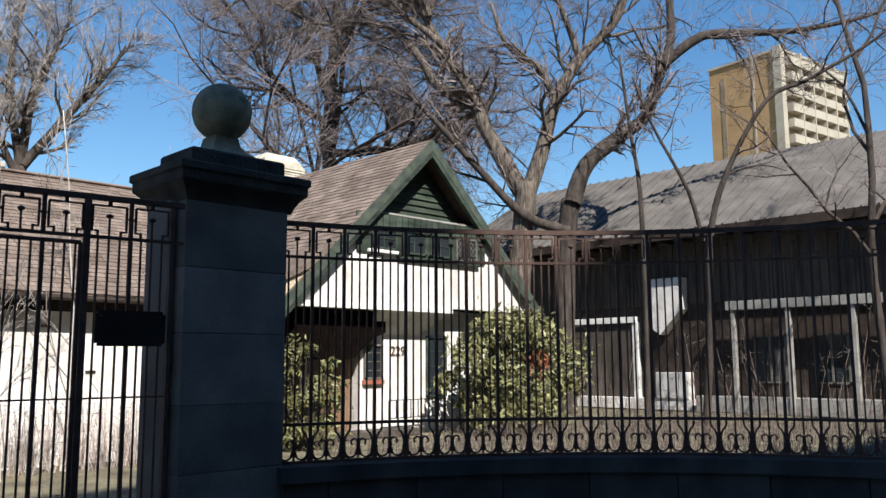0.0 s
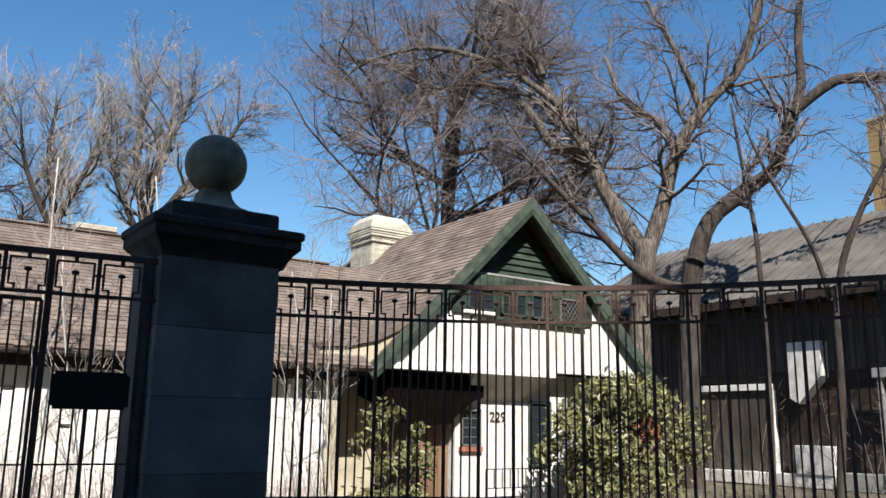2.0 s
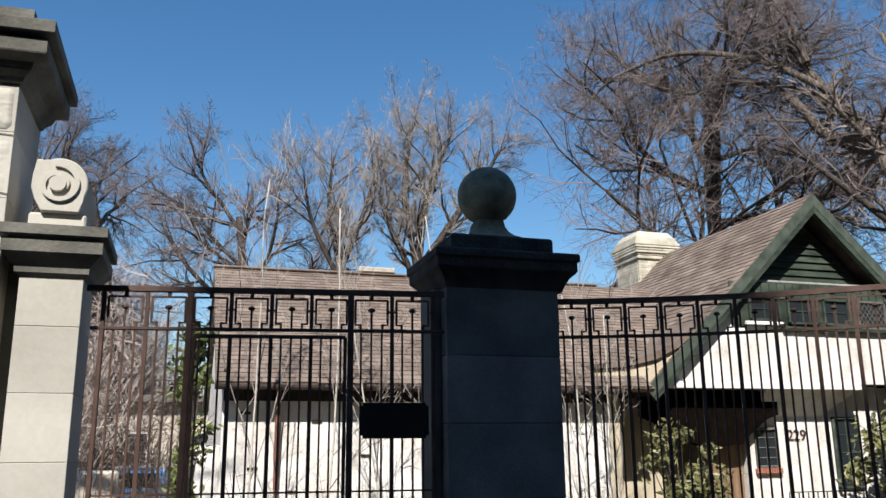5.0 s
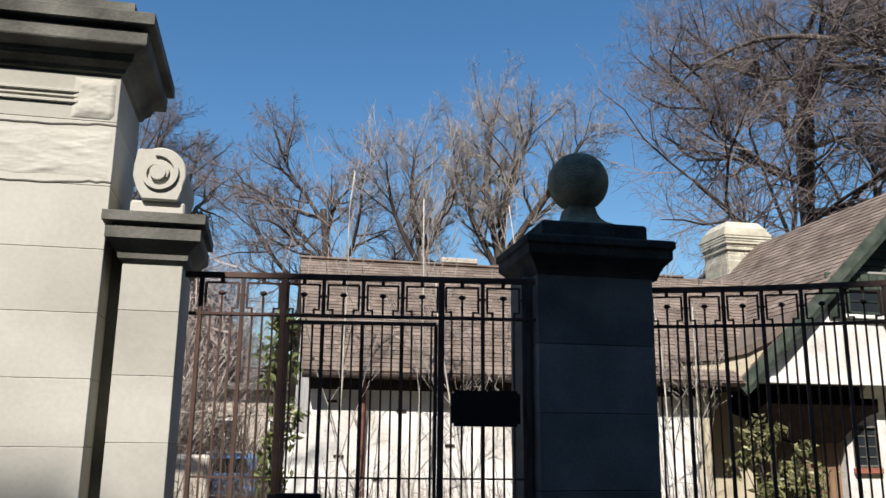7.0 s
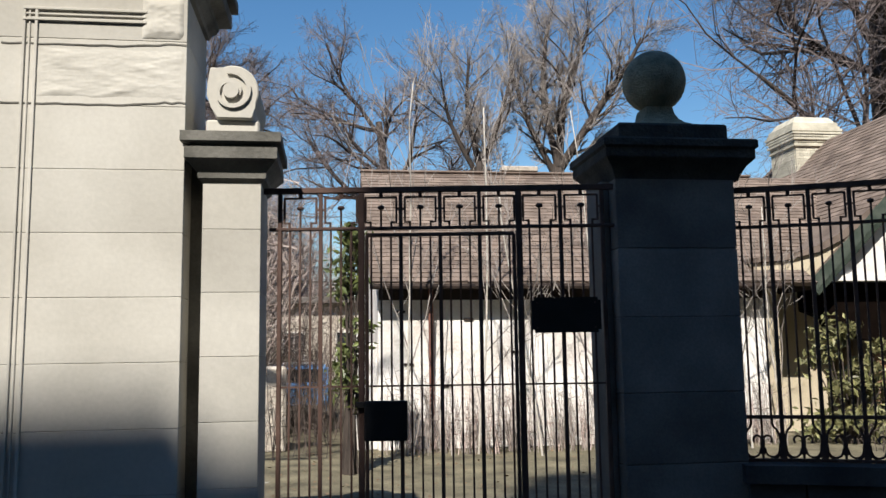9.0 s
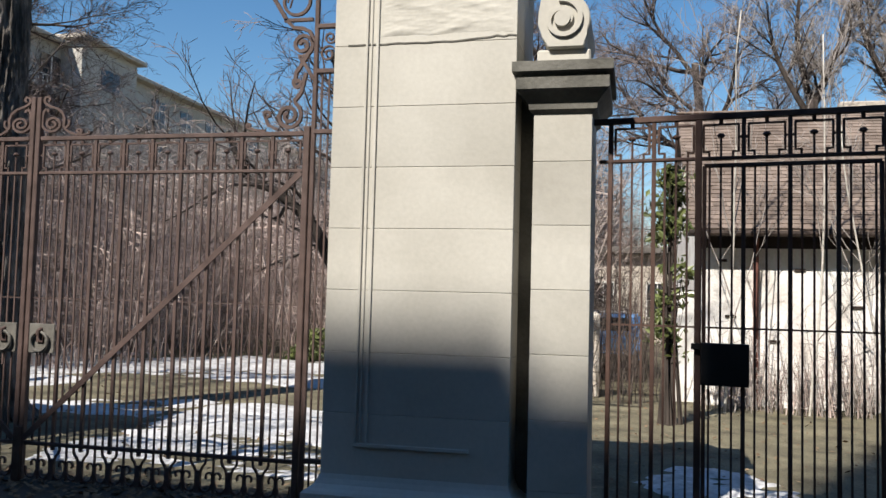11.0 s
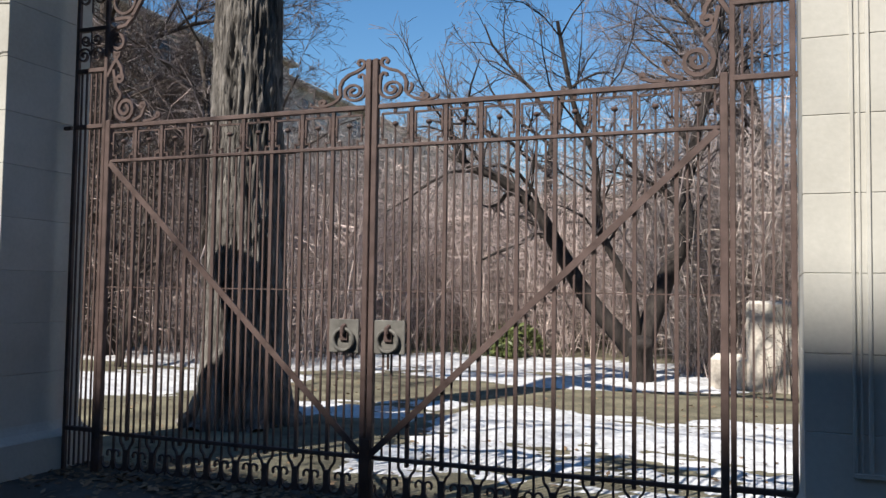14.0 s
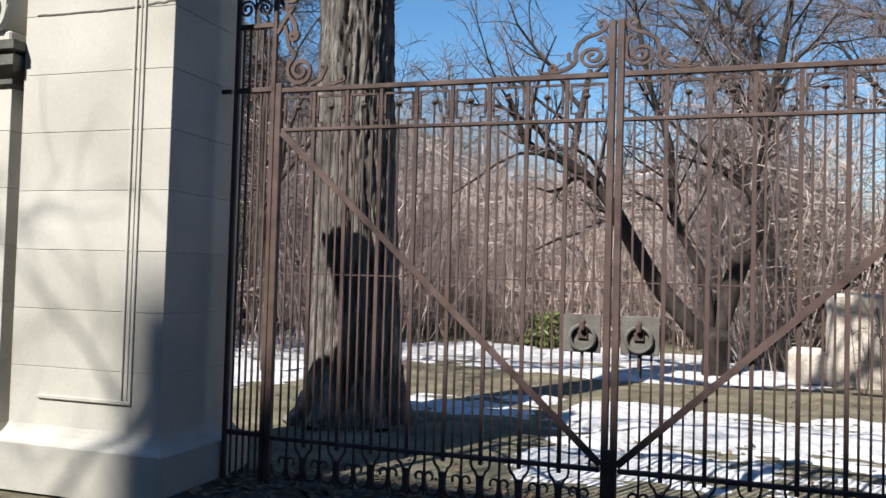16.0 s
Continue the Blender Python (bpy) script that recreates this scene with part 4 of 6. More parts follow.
def cottage():
    c = thing("cottage", 14, 11, 0, "white stucco cottage with brown shingle roof and green gable", "house")
    # long low wing: old whitewashed wall under a shingled roof
    part("wing_wall", boxed(5.95, 13.4, 9.0, 9.3, 0.0, 2.95), OLDWALL, c, "peeling whitewashed wall")
    part("wing_end_wall", prism_x(bmesh.new(), [(9.3, 0.0), (17.4, 0.0), (17.4, 2.85), (13.3, 5.74), (9.3, 2.85)], 5.95, 6.2), OLDWALL, c)
    part("back_wall", boxed(6.2, 23.0, 17.1, 17.4, 0.0, 2.95), OLDWALL, c)
    part("low_wall", boxed(5.48, 5.95, 9.05, 9.4, 0.0, 1.9, 0.02), OLDWALL, c)
    part("wing_eave", boxed(5.8, 13.6, 8.62, 9.02, 2.86, 2.94), DARKWOOD, c, "dark eave board")
    # Thin dark strip laid where the eave's shadow falls on the wall.
    part("eave_shadow_strip", boxed(5.96, 13.4, 8.965, 9.0, 2.66, 2.86), DARKWOOD, c, "dark strip standing for the eave shadow")
    up = Vector((0, 4.72, 2.99))
    part("wing_roof", prism_x(bmesh.new(), [(8.58, 2.93), (13.3, 5.92), (18.0, 2.93), (17.9, 2.86), (13.3, 5.78), (8.66, 2.86)], 5.80, 14.25), SHINGLE, c)
    part("valley_roof", prism_x(bmesh.new(), [(9.7, 3.64), (13.3, 5.92), (17.3, 3.4), (17.2, 3.3), (13.3, 5.78), (9.75, 3.5)], 14.25, 17.5), SHINGLE, c)
    shingled(c, (5.80, 8.58, 2.945), (1, 0, 0), up, 8.4, up.length, 11)
    shingled(c, (14.2, 9.7, 3.655), (1, 0, 0), up, 3.2, up.length * 0.76, 13)
    shingled(c, (5.80, 18.0, 2.945), (1, 0, 0), (0, -4.7, 2.99), 9.0, up.length, 12, 0, 0.34, 0.6)
    part("ridge_cap", boxed(5.78, 15.5, 13.18, 13.42, 5.93, 5.99, 0.02), SHINGLE, c)
    part("ridge_vent", boxed(9.15, 10.05, 13.15, 13.45, 5.99, 6.12, 0.02), BUFFWALL, c, "pale ridge vent")
    bm = bmesh.new()
    tube(bm, [(6.9, 8.9, 2.85), (6.9, 8.93, 2.6), (6.9, 8.93, 0.05)], 0.045, 8)
    part("downpipe", bm, RUSTPAINT, c, "dull rust-brown downpipe")
    bm = bmesh.new()
    tube(bm, [(5.8, 8.55, 2.88), (13.5, 8.55, 2.86)], 0.05, 8)
    part("gutter", bm, DARKWOOD, c)
    for i, (x, z) in enumerate(((6.35, 2.45), (7.6, 2.3), (8.5, 1.7), (6.5, 1.5), (9.6, 2.4), (10.4, 1.6), (7.2, 1.1), (11.2, 2.2), (12.1, 1.5))):
        part("wall_anchor", boxed(x - 0.09, x + 0.09, 8.975, 9.0, z - 0.025, z + 0.025, 0.005), DARKWOOD, c)
    # gable block
    ax, az, gy = 18.86, 7.42, 8.9
    part("gable_wall", prism(bmesh.new(), [(14.75, 3.12), (22.95, 3.12), (20.9, 5.3), (16.85, 5.3)], 9.1, 9.3), STUCCO, c, "sunlit white stucco gable")
    part("lower_wall", boxed(17.06, 20.6, 9.6, 9.85, 0.0, 3.1), STUCCO, c, "white stucco wall")
    part("lower_wall", boxed(20.6, 23.1, 9.85, 10.1, 0.0, 3.1), STUCCO, c, "white stucco wall")
    part("return_wall", boxed(17.06, 17.25, 9.85, 12.0, 0.0, 3.0), STUCCO, c)
    part("side_wall", boxed(22.85, 23.1, 10.1, 17.1, 0.0, 3.1), STUCCO, c)
    part("porch_side_wall", boxed(13.4, 13.65, 9.0, 12.0, 0.0, 3.1), TANWALL, c)
    part("porch_front_wall", boxed(13.65, 15.3, 10.2, 10.45, 0.0, 3.1), TANWALL, c, "tan porch wall")
    part("porch_back_wall", boxed(13.65, 17.06, 11.9, 12.1, 0.0, 3.1), TANWALL, c)
    part("porch_ceiling", boxed(13.65, 17.5, 9.15, 11.9, 2.98, 3.1), DARKWOOD, c, "dark timber porch ceiling")
    part("jetty_beam", boxed(14.3, 19.7, 9.0, 9.15, 2.98, 3.12, 0.01), WHITEPAINT, c, "white beam under the overhang")
    part("porch_lintel", prism(bmesh.new(), [(14.4, 2.97), (14.4, 2.42), (14.75, 2.28), (14.95, 2.02), (15.3, 1.95), (15.7, 1.83), (16.2, 1.80), (16.75, 1.84), (16.9, 2.0), (17.05, 2.12), (17.4, 2.36), (17.7, 2.46), (17.7, 2.97)], 9.35, 9.57), DARKOAK, c, "dark carved timber porch lintel, blackened for shade")
    cove = bmesh.new()
    vs = [cove.verts.new(q) for q in ((17.3, 9.16, 2.98), (19.7, 9.16, 2.98), (19.0, 9.598, 2.42), (17.3, 9.598, 2.42), (17.3, 9.598, 3.09), (19.7, 9.598, 3.09))]
    for q in ((0, 1, 2, 3), (0, 3, 4), (0, 4, 5, 1), (1, 5, 2), (2, 5, 4, 3)):
        cove.faces.new([vs[k] for k in q])
    part("cove", cove, STUCCO, c, "sloping white cove")
    part("cove", prism_x(bmesh.new(), [(9.16, 3.09), (9.17, 2.98), (9.84, 2.55), (9.84, 3.09)], 22.2, 23.2), STUCCO, c)
    # steep gable roof: two thick slabs, bargeboards, kicked eave
    for s in (-1, 1):
        ex, ez = ax + s * 4.62, 2.92
        d = Vector((s * 4.62, 0, ez - az)).normalized()
        n = Vector((s * -d.z, 0, s * d.x))
        n = n if n.z > 0 else -n
        bm = bmesh.new()
        prism(bm, [(ax, az), (ex, ez), (ex - n.x * 0.16, ez - n.z * 0.16), (ax, az - 0.23)] if s < 0 else [(ax, az - 0.23), (ex - n.x * 0.16, ez - n.z * 0.16), (ex, ez), (ax, az)], gy + 0.03, 17.6)
        part("gable_roof", bm, DARKWOOD, c, "dark roof underside")
        v = Vector((ax - ex, 0, az - ez))
        shingled(c, (ex + n.x * 0.01, gy, ez + n.z * 0.01), (0, 1, 0), v, 8.7, v.length, 21 + s, 290 if s < 0 else 0)
        bm = bmesh.new()
        lo = 0.2
        prism(bm, [(ax, az + 0.02), (ex, ez + 0.02), (ex - n.x * lo, ez - n.z * lo), (ax, az - 0.28)] if s < 0 else [(ax, az - 0.28), (ex - n.x * lo, ez - n.z * lo), (ex, ez + 0.02), (ax, az + 0.02)], gy - 0.03, gy + 0.03)
        part("bargeboard", bm, GREENTRIM, c, "grey-green bargeboard")
        bm = bmesh.new()
        prism(bm, [(ax, az - 0.28), (ex - n.x * lo, ez - n.z * lo), (ex - n.x * (lo + 0.10), ez - n.z * (lo + 0.10)), (ax, az - 0.44)] if s < 0 else [(ax, az - 0.44), (ex - n.x * (lo + 0.10), ez - n.z * (lo + 0.10)), (ex - n.x * lo, ez - n.z * lo), (ax, az - 0.28)], gy - 0.02, gy + 0.10)
        part("bargeboard_lining", bm, GREENWOOD, c)
    bm = bmesh.new()
    prism(bm, [(15.65, 4.42), (15.0, 3.93), (14.45, 3.66), (13.8, 3.48), (13.1, 3.42), (13.1, 3.33), (13.8, 3.38), (14.5, 3.54), (15.05, 3.80), (15.7, 4.28)][::-1], gy - 0.02, 12.0)
    part("kicked_eave", bm, SHINGLE, c)
    part("eave_soffit", prism(bmesh.new(), [(15.7, 4.26), (15.05, 3.78), (14.5, 3.52), (13.8, 3.36), (13.1, 3.31), (13.2, 3.0), (14.35, 2.9)][::-1], gy + 0.05, gy + 0.09), TANWALL, c, "tan soffit under the flared eave")
    # green clapboards in the peak
    for k in range(9):
        z0 = 5.43 + 0.17 * k
        hw = (6.92 - z0) / 0.96
        if hw < 0.25:
            break
        bm = bmesh.new()
        ends = [(18.86 - hw, 18.86 + hw, 9.385, z0), (18.86 - hw + 0.15, 18.86 + hw - 0.15, 9.432, z0 + 0.15)]
        ring = [[bm.verts.new(q) for q in ((xa, yy, zz), (xb, yy, zz), (xb, 9.44, zz), (xa, 9.44, zz))] for xa, xb, yy, zz in ends]
        bm.faces.new(ring[0][::-1]), bm.faces.new(ring[1])
        for q in range(4):
            bm.faces.new((ring[0][q], ring[0][(q + 1) % 4], ring[1][(q + 1) % 4], ring[1][q]))
        part("clapboard", bm, GREENWOOD, c)
    part("gable_backing", prism(bmesh.new(), [(16.9, 5.2), (20.8, 5.2), (18.86, 7.0)], 9.45, 9.55), DARKWOOD, c)
    part("gable_ledge", boxed(16.95, 20.75, 9.12, 9.44, 5.34, 5.40, 0.015), GREYPAINT, c, "pale worn ledge under the clapboards")
    part("window_band", boxed(16.55, 21.0, 9.05, 9.11, 4.35, 5.32), GREENWOOD, c, "dark green timber band")
    for k in range(22):
        x = 16.6 + 4.35 * k / 21
        part("band_board", boxed(x - 0.085, x + 0.085, 9.025, 9.055, 4.96, 5.30, 0.004), GREENWOOD, c)
    window_unit(c, 16.95, 17.75, 9.04, 4.45, 5.0, 2, 2)
    window_unit(c, 17.95, 18.75, 9.04, 4.40, 5.0, 2, 2)
    window_unit(c, 18.9, 19.6, 9.04, 4.40, 5.0, 2, 2)
    window_unit(c, 19.85, 20.65, 9.04, 4.35, 5.0, 1, 1, PLATE, 0.04, True)
    part("band_sill", boxed(17.8, 20.75, 8.98, 9.1, 4.27, 4.35, 0.01), GREENWOOD, c)
    part("band_sill", boxed(16.85, 17.8, 8.98, 9.1, 4.36, 4.44, 0.01), WHITEPAINT, c)
    # front door, small window with brick sill, green side window
    d = part("front_door", boxed(16.28, 17.0, 9.80, 9.86, 0.05, 2.12, 0.01), BROWNWOOD, c, "brown oak plank front door")
    for k in range(5):
        part("plank", boxed(16.29 + 0.142 * k, 16.29 + 0.142 * k + 0.134, 9.775, 9.80, 0.08, 2.10, 0.004), BROWNWOOD, d)
    part("door_post", boxed(16.1, 16.26, 9.70, 9.88, 0.0, 2.5, 0.01), BROWNWOOD, c)
    window_unit(c, 17.20, 17.78, 9.59, 1.34, 2.19, 2, 4, PLATE)
    for k in range(9):
        part("brick", boxed(17.16 + 0.073 * k, 17.16 + 0.073 * k + 0.064, 9.50, 9.599, 1.22, 1.33, 0.006), REDBRICK, c)
    window_unit(c, 19.27, 20.0, 9.59, 0.86, 2.42, 2, 4)
    cu = bpy.data.curves.new("house_number", "FONT")
    cu.body, cu.size, cu.extrude, cu.align_x = "229", 0.33, 0.012, "CENTER"
    tmp = new("text_source", cu)
    bpy.context.view_layer.update()
    me = bpy.data.meshes.new_from_object(tmp.evaluated_get(bpy.context.evaluated_depsgraph_get()))
    bpy.data.objects.remove(tmp)
    me.materials.clear()
    me.materials.append(DARKIRON)
    hang("house_number", me, c, pose(18.31, 9.585, 1.915, 90, 0, 0), "black metal house number 229")
    # chimney with corbelled top
    cb = part("chimney", boxed(17.9, 19.15, 15.15, 16.4, 4.5, 7.72), CREAM, c, "pale cream brick chimney")
    rng = random.Random(4)
    for r in range(36):
        z = 5.05 + r * 0.077
        o = 0.0 if r < 29 else 0.02 * (r - 28) if r < 33 else 0.08 - 0.02 * (r - 33)
        x = 17.9 - o - (0.11 if r % 2 else 0.0)
        while x < 19.15 + o:
            a, b = max(x, 17.9 - o), min(x + 0.21, 19.15 + o)
            if b - a > 0.04:
                part("brick", boxed(a, b, 15.13 - o - rng.uniform(0, 0.006), 15.19, z, z + 0.068), CREAM, cb)
            x += 0.22
        part("brick_course", boxed(17.88 - o, 17.95, 15.17 - o, 16.4, z, z + 0.068), CREAM, cb)
    for k, (za, zb, o) in enumerate(((7.24, 7.31, 0.05), (7.42, 7.49, 0.08), (7.58, 7.64, 0.10))):
        part("corbel_band", moulded(bmesh.new(), 17.89, 19.16, 15.12, 16.41, [(o - 0.02, za), (o, za + 0.01), (o, zb - 0.005), (o - 0.02, zb)]), CREAM, cb)
    part("chimney_crown", moulded(bmesh.new(), 17.89, 19.16, 15.14, 16.41, [(0.06, 7.64), (0.115, 7.67), (0.115, 7.74), (0.07, 7.75), (0.07, 7.82), (0.03, 7.83), (0.03, 7.92), (-0.02, 7.95), (-0.12, 8.10), (-0.14, 8.12)]), CREAM, cb)
    part("porch_step", boxed(16.0, 18.6, 9.0, 9.599, 0.0, 0.16, 0.01), PAVING, c)


def prism_x(bm, outline, x0, x1):
    """An outline in y and z pushed from x0 to x1."""
    a = [bm.verts.new((x0, y, z)) for y, z in outline]
    b = [bm.verts.new((x1, y, z)) for y, z in outline]
    bm.faces.new(a)
    bm.faces.new(b[::-1])
    for i in range(len(a)):
        j = (i + 1) % len(a)
        bm.faces.new((a[i], a[j], b[j], b[i]))
    return bm


cottage()


def porch_rail():
    r = thing("porch_railing", 18.5, 9.0, 0.0, "thin black iron porch railing", "railing")
    for z in (0.42, 0.84):
        part("rail", boxed(17.5, 19.4, 8.99, 9.01, z, z + 0.02), BLACK, r)
    for k in range(9):
        x = 17.5 + 1.9 * k / 8
        part("baluster", boxed(x - 0.009, x + 0.009, 8.99, 9.008, 0.0 if k in (0, 8) else 0.42, 0.84), BLACK, r)


porch_rail()


def porch_lantern():
    l = thing("porch_lantern", 16.15, 9.8, 2.2, "small black iron lantern hanging in the porch", "lantern")
    bm = bmesh.new()
    tube(bm, [(16.15, 9.8, 2.98), (16.15, 9.8, 2.42)], 0.008, 6)
    part("rod", bm, BLACK, l)
    part("roof", lathe(bmesh.new(), 16.15, 9.8, [(0.09, 2.36), (0.02, 2.43), (0.01, 2.44)], 6), BLACK, l)
    part("cage", lathe(bmesh.new(), 16.15, 9.8, [(0.05, 2.12), (0.055, 2.14), (0.075, 2.35), (0.08, 2.36)], 6), GLASS, l)
    part("base", lathe(bmesh.new(), 16.15, 9.8, [(0.03, 2.09), (0.055, 2.10), (0.055, 2.125)], 6), BLACK, l)


porch_lantern()


# ---- long dark house beside the cottage ----
def long_house():
    h = thing("long_house", 35, 7, 0, "long dark timber house with grey batten roof", "house")
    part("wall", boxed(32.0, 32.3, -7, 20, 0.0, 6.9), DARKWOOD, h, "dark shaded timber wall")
    part("end_wall", prism(bmesh.new(), [(32.3, 0), (44, 0), (44, 6.9), (38, 9.9), (32.3, 6.9)], 19.7, 20.0), DARKWOOD, h)
    part("end_wall", prism(bmesh.new(), [(32.3, 0), (44, 0), (44, 6.9), (38, 9.9), (32.3, 6.9)], -7.0, -6.7), DARKWOOD, h)
    part("roof", prism(bmesh.new(), [(30.9, 6.35), (37.6, 10.3), (44.6, 6.35), (44.6, 6.2), (37.6, 10.1), (30.95, 6.2)], -8, 21), GREYROOF, h, "grey metal batten roof")
    for k in range(58):
        y = -7.9 + 0.5 * k
        bm = bmesh.new()
        strap(bm, [(30.9, y, 6.39), (37.6, y, 10.34)], 0.05, 0.05, Vector((0, 1, 0)))
        part("batten", bm, GREYROOF, h)
    part("fascia", boxed(30.86, 30.9, -8, 21, 6.05, 6.36), DARKWOOD, h)
    for k in range(86):
        y = -6.8 + 0.31 * k
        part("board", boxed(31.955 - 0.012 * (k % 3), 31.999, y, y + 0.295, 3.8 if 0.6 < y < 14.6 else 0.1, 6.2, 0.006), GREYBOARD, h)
    for k in range(37):
        y = -7.6 + 0.78 * k
        part("rafter_tail", boxed(30.95, 31.95, y, y + 0.09, 6.0, 6.19, 0.008), DARKWOOD, h)
    # carriage opening with boarded door, white lintel and kerb wall
    d = part("garage_door", boxed(31.9, 32.0, 11.4, 14.3, 0.4, 3.2), GREYBOARD, h, "weathered grey-brown boarded garage door, darkened for shade")
    for k in range(12):
        part("board", boxed(31.87, 31.9, 11.42 + 0.24 * k, 11.42 + 0.24 * k + 0.228, 0.42, 3.18, 0.004), GREYBOARD, d)
    part("lintel", boxed(31.75, 32.0, 11.2, 14.5, 3.2, 3.42, 0.01), WHITEPAINT, h, "white painted lintel")
    part("door_post", boxed(31.8, 32.0, 11.15, 11.38, 0.0, 3.2, 0.01), WHITEPAINT, h)
    part("base_wall", boxed(31.6, 32.0, 8.9, 14.8, 0.0, 0.42, 0.02), STUCCO, h, "low white base wall")
    part("white_bay", prism_x(bmesh.new(), [(10.3, 2.9), (10.3, 4.75), (9.1, 4.75), (9.15, 3.6), (10.0, 2.7)], 31.5, 32.0), STUCCO, h, "white stucco bay")
    part("white_pier", boxed(31.55, 32.0, 9.0, 10.3, 0.42, 1.35, 0.02), STUCCO, h)
    part("veranda_beam", boxed(31.2, 31.5, 1.0, 7.3, 3.45, 3.75, 0.01), GREYPAINT, h, "veranda beam greyed for shade")
    for y in (1.2, 3.2, 5.2, 7.1):
        part("veranda_post", boxed(31.25, 31.42, y - 0.08, y + 0.08, 0.0, 3.45, 0.01), GREYPAINT, h)
    for y0 in (1.6, 3.6, 5.6):
        w = part("window", boxed(31.985, 31.995, y0, y0 + 1.1, 1.0, 2.6), GLASS, h, "dark window")
        for a, b, p, q in ((y0, y0 + 0.06, 1.0, 2.6), (y0 + 1.04, y0 + 1.1, 1.0, 2.6), (y0, y0 + 1.1, 1.0, 1.06), (y0, y0 + 1.1, 2.54, 2.6), (y0 + 0.52, y0 + 0.58, 1.0, 2.6)):
            part("window_frame", boxed(31.95, 31.99, a, b, p, q), PLATE, w)
    part("base_wall", boxed(31.3, 32.0, -2.0, 8.6, 0.0, 0.55, 0.02), GREYPAINT, h)


long_house()


def far_tower():
    t = thing("apartment_tower", 170, 70, 0, "far ochre apartment tower with pale balconies", "building")
    n = Vector((0.924, 0.382, 0)).normalized()
    e1 = Matrix.Rotation(radians(60), 4, "Z") @ n
    e2 = Matrix.Rotation(radians(-30), 4, "Z") @ n
    c0 = Vector((4.1, -6.3, 0)) + n * 175
    def blk(u0, u1, v0, v1, z0, z1):
        bm = bmesh.new()
        box(bm, u0, u1, v0, v1, z0, z1)
        m = Matrix(((e1.x, e2.x, 0, c0.x), (e1.y, e2.y, 0, c0.y), (0, 0, 1, 0), (0, 0, 0, 1)))
        bmesh.ops.transform(bm, matrix=m, verts=bm.verts)
        return bm
    part("wall", blk(0, 16.3, 0, 24, 0, 63.4), OCHRE, t)
    part("corner_fin", blk(-0.5, 1.2, -0.5, 1.0, 0, 64.3), OCHRELIGHT, t)
    for k in range(18):
        z = 6 + 3.2 * k
        part("balcony", blk(-1.6, -0.02, 1.4, 23.6, z, z + 1.7), OCHRELIGHT, t)
        part("window_band", blk(-0.06, 0.02, 1.6, 23.4, z + 1.75, z + 3.15), OCHRESHADE, t)
    for k in range(5):
        part("balcony_fin", blk(-1.7, 0.0, 5 + 4.4 * k, 5.3 + 4.4 * k, 4, 63.4), OCHRELIGHT, t)
    part("wall_joint", blk(5.8, 6.2, -0.15, 0.0, 0, 63.5), OCHRELIGHT, t)
    part("wall_slot", blk(12.6, 13.6, -0.12, 0.0, 0, 61), OCHRESHADE, t)
    part("roof_edge", blk(-0.3, 16.6, -0.3, 24.3, 63.4, 63.9), OCHRELIGHT, t)


far_tower()


def far_flats():
    f = thing("apartment_building", -38, 55, 0, "long brown brick flats behind bare trees", "building")
    x = -31.0
    part("wall", boxed(-50, x, 28, 88, 0.0, 17.2), FLATPALE, f)
    part("roof_slab", boxed(-51, x + 0.7, 27, 89, 17.2, 17.5, 0.05), BUFFWALL, f, "pale roof edge")
    for y0, y1, out in ((40.0, 46.0, 1.6),):
        bay = part("stair_bay", boxed(x + 0.01, x + out, y0, y1, 0.0, 17.6), FLATPALE, f)
        part("bay_roof", boxed(x - 0.5, x + out + 0.5, y0 - 0.5, y1 + 0.5, 17.6, 17.9, 0.05), BUFFWALL, bay, "pale roof edge")
        for fl in range(5):
            part("bay_window", boxed(x + out, x + out + 0.05, y0 + 2.0, y1 - 2.0, 1.3 + 3.4 * fl, 2.7 + 3.4 * fl), GLASS, bay)
    for k in range(4):
        part("floor_band", boxed(x - 0.05, x + 0.12, 28, 88, 3.4 + 3.4 * k, 3.75 + 3.4 * k), PAVING, f)
    for fl in range(5):
        for k in range(14):
            y = 30 + 4.1 * k
            w = part("window", boxed(x - 0.1, x + 0.06, y, y + 1.9, 1.1 + 3.4 * fl, 2.8 + 3.4 * fl), GLASS, f)
            part("window_frame", boxed(x + 0.04, x + 0.10, y + 0.9, y + 1.0, 1.1 + 3.4 * fl, 2.8 + 3.4 * fl), WHITEPAINT, w)
    for fl in range(1, 5):
        for k in range(3):
            y = 33.8 + 16.4 * k
            b = part("balcony", boxed(x, x + 1.4, y, y + 3.6, 3.4 * fl, 3.4 * fl + 0.18), PAVING, f)
            part("rail", boxed(x + 1.32, x + 1.38, y, y + 3.6, 3.4 * fl + 0.95, 3.4 * fl + 1.02), WHITEPAINT, b)
            for j in range(10):
                part("baluster", boxed(x + 1.33, x + 1.37, y + 0.38 * j, y + 0.38 * j + 0.05, 3.4 * fl + 0.18, 3.4 * fl + 0.95), WHITEPAINT, b)


far_flats()


def far_cottage():
    f = thing("far_cottage", 3.5, 27, 0, "pale stucco cottage far down the drive", "house")
    part("wall", boxed(0.8, 6.8, 25, 30, -0.5, 3.5), BUFFWALL, f)
    part("roof", boxed(0.5, 7.1, 24.6, 30.4, 3.5, 3.75, 0.03), GREYROOF, f)
    for x in (1.6, 3.4, 5.3):
        window_unit(f, x, x + 0.8, 24.99, 1.2, 2.5, 2, 2, WHITEPAINT)


far_cottage()


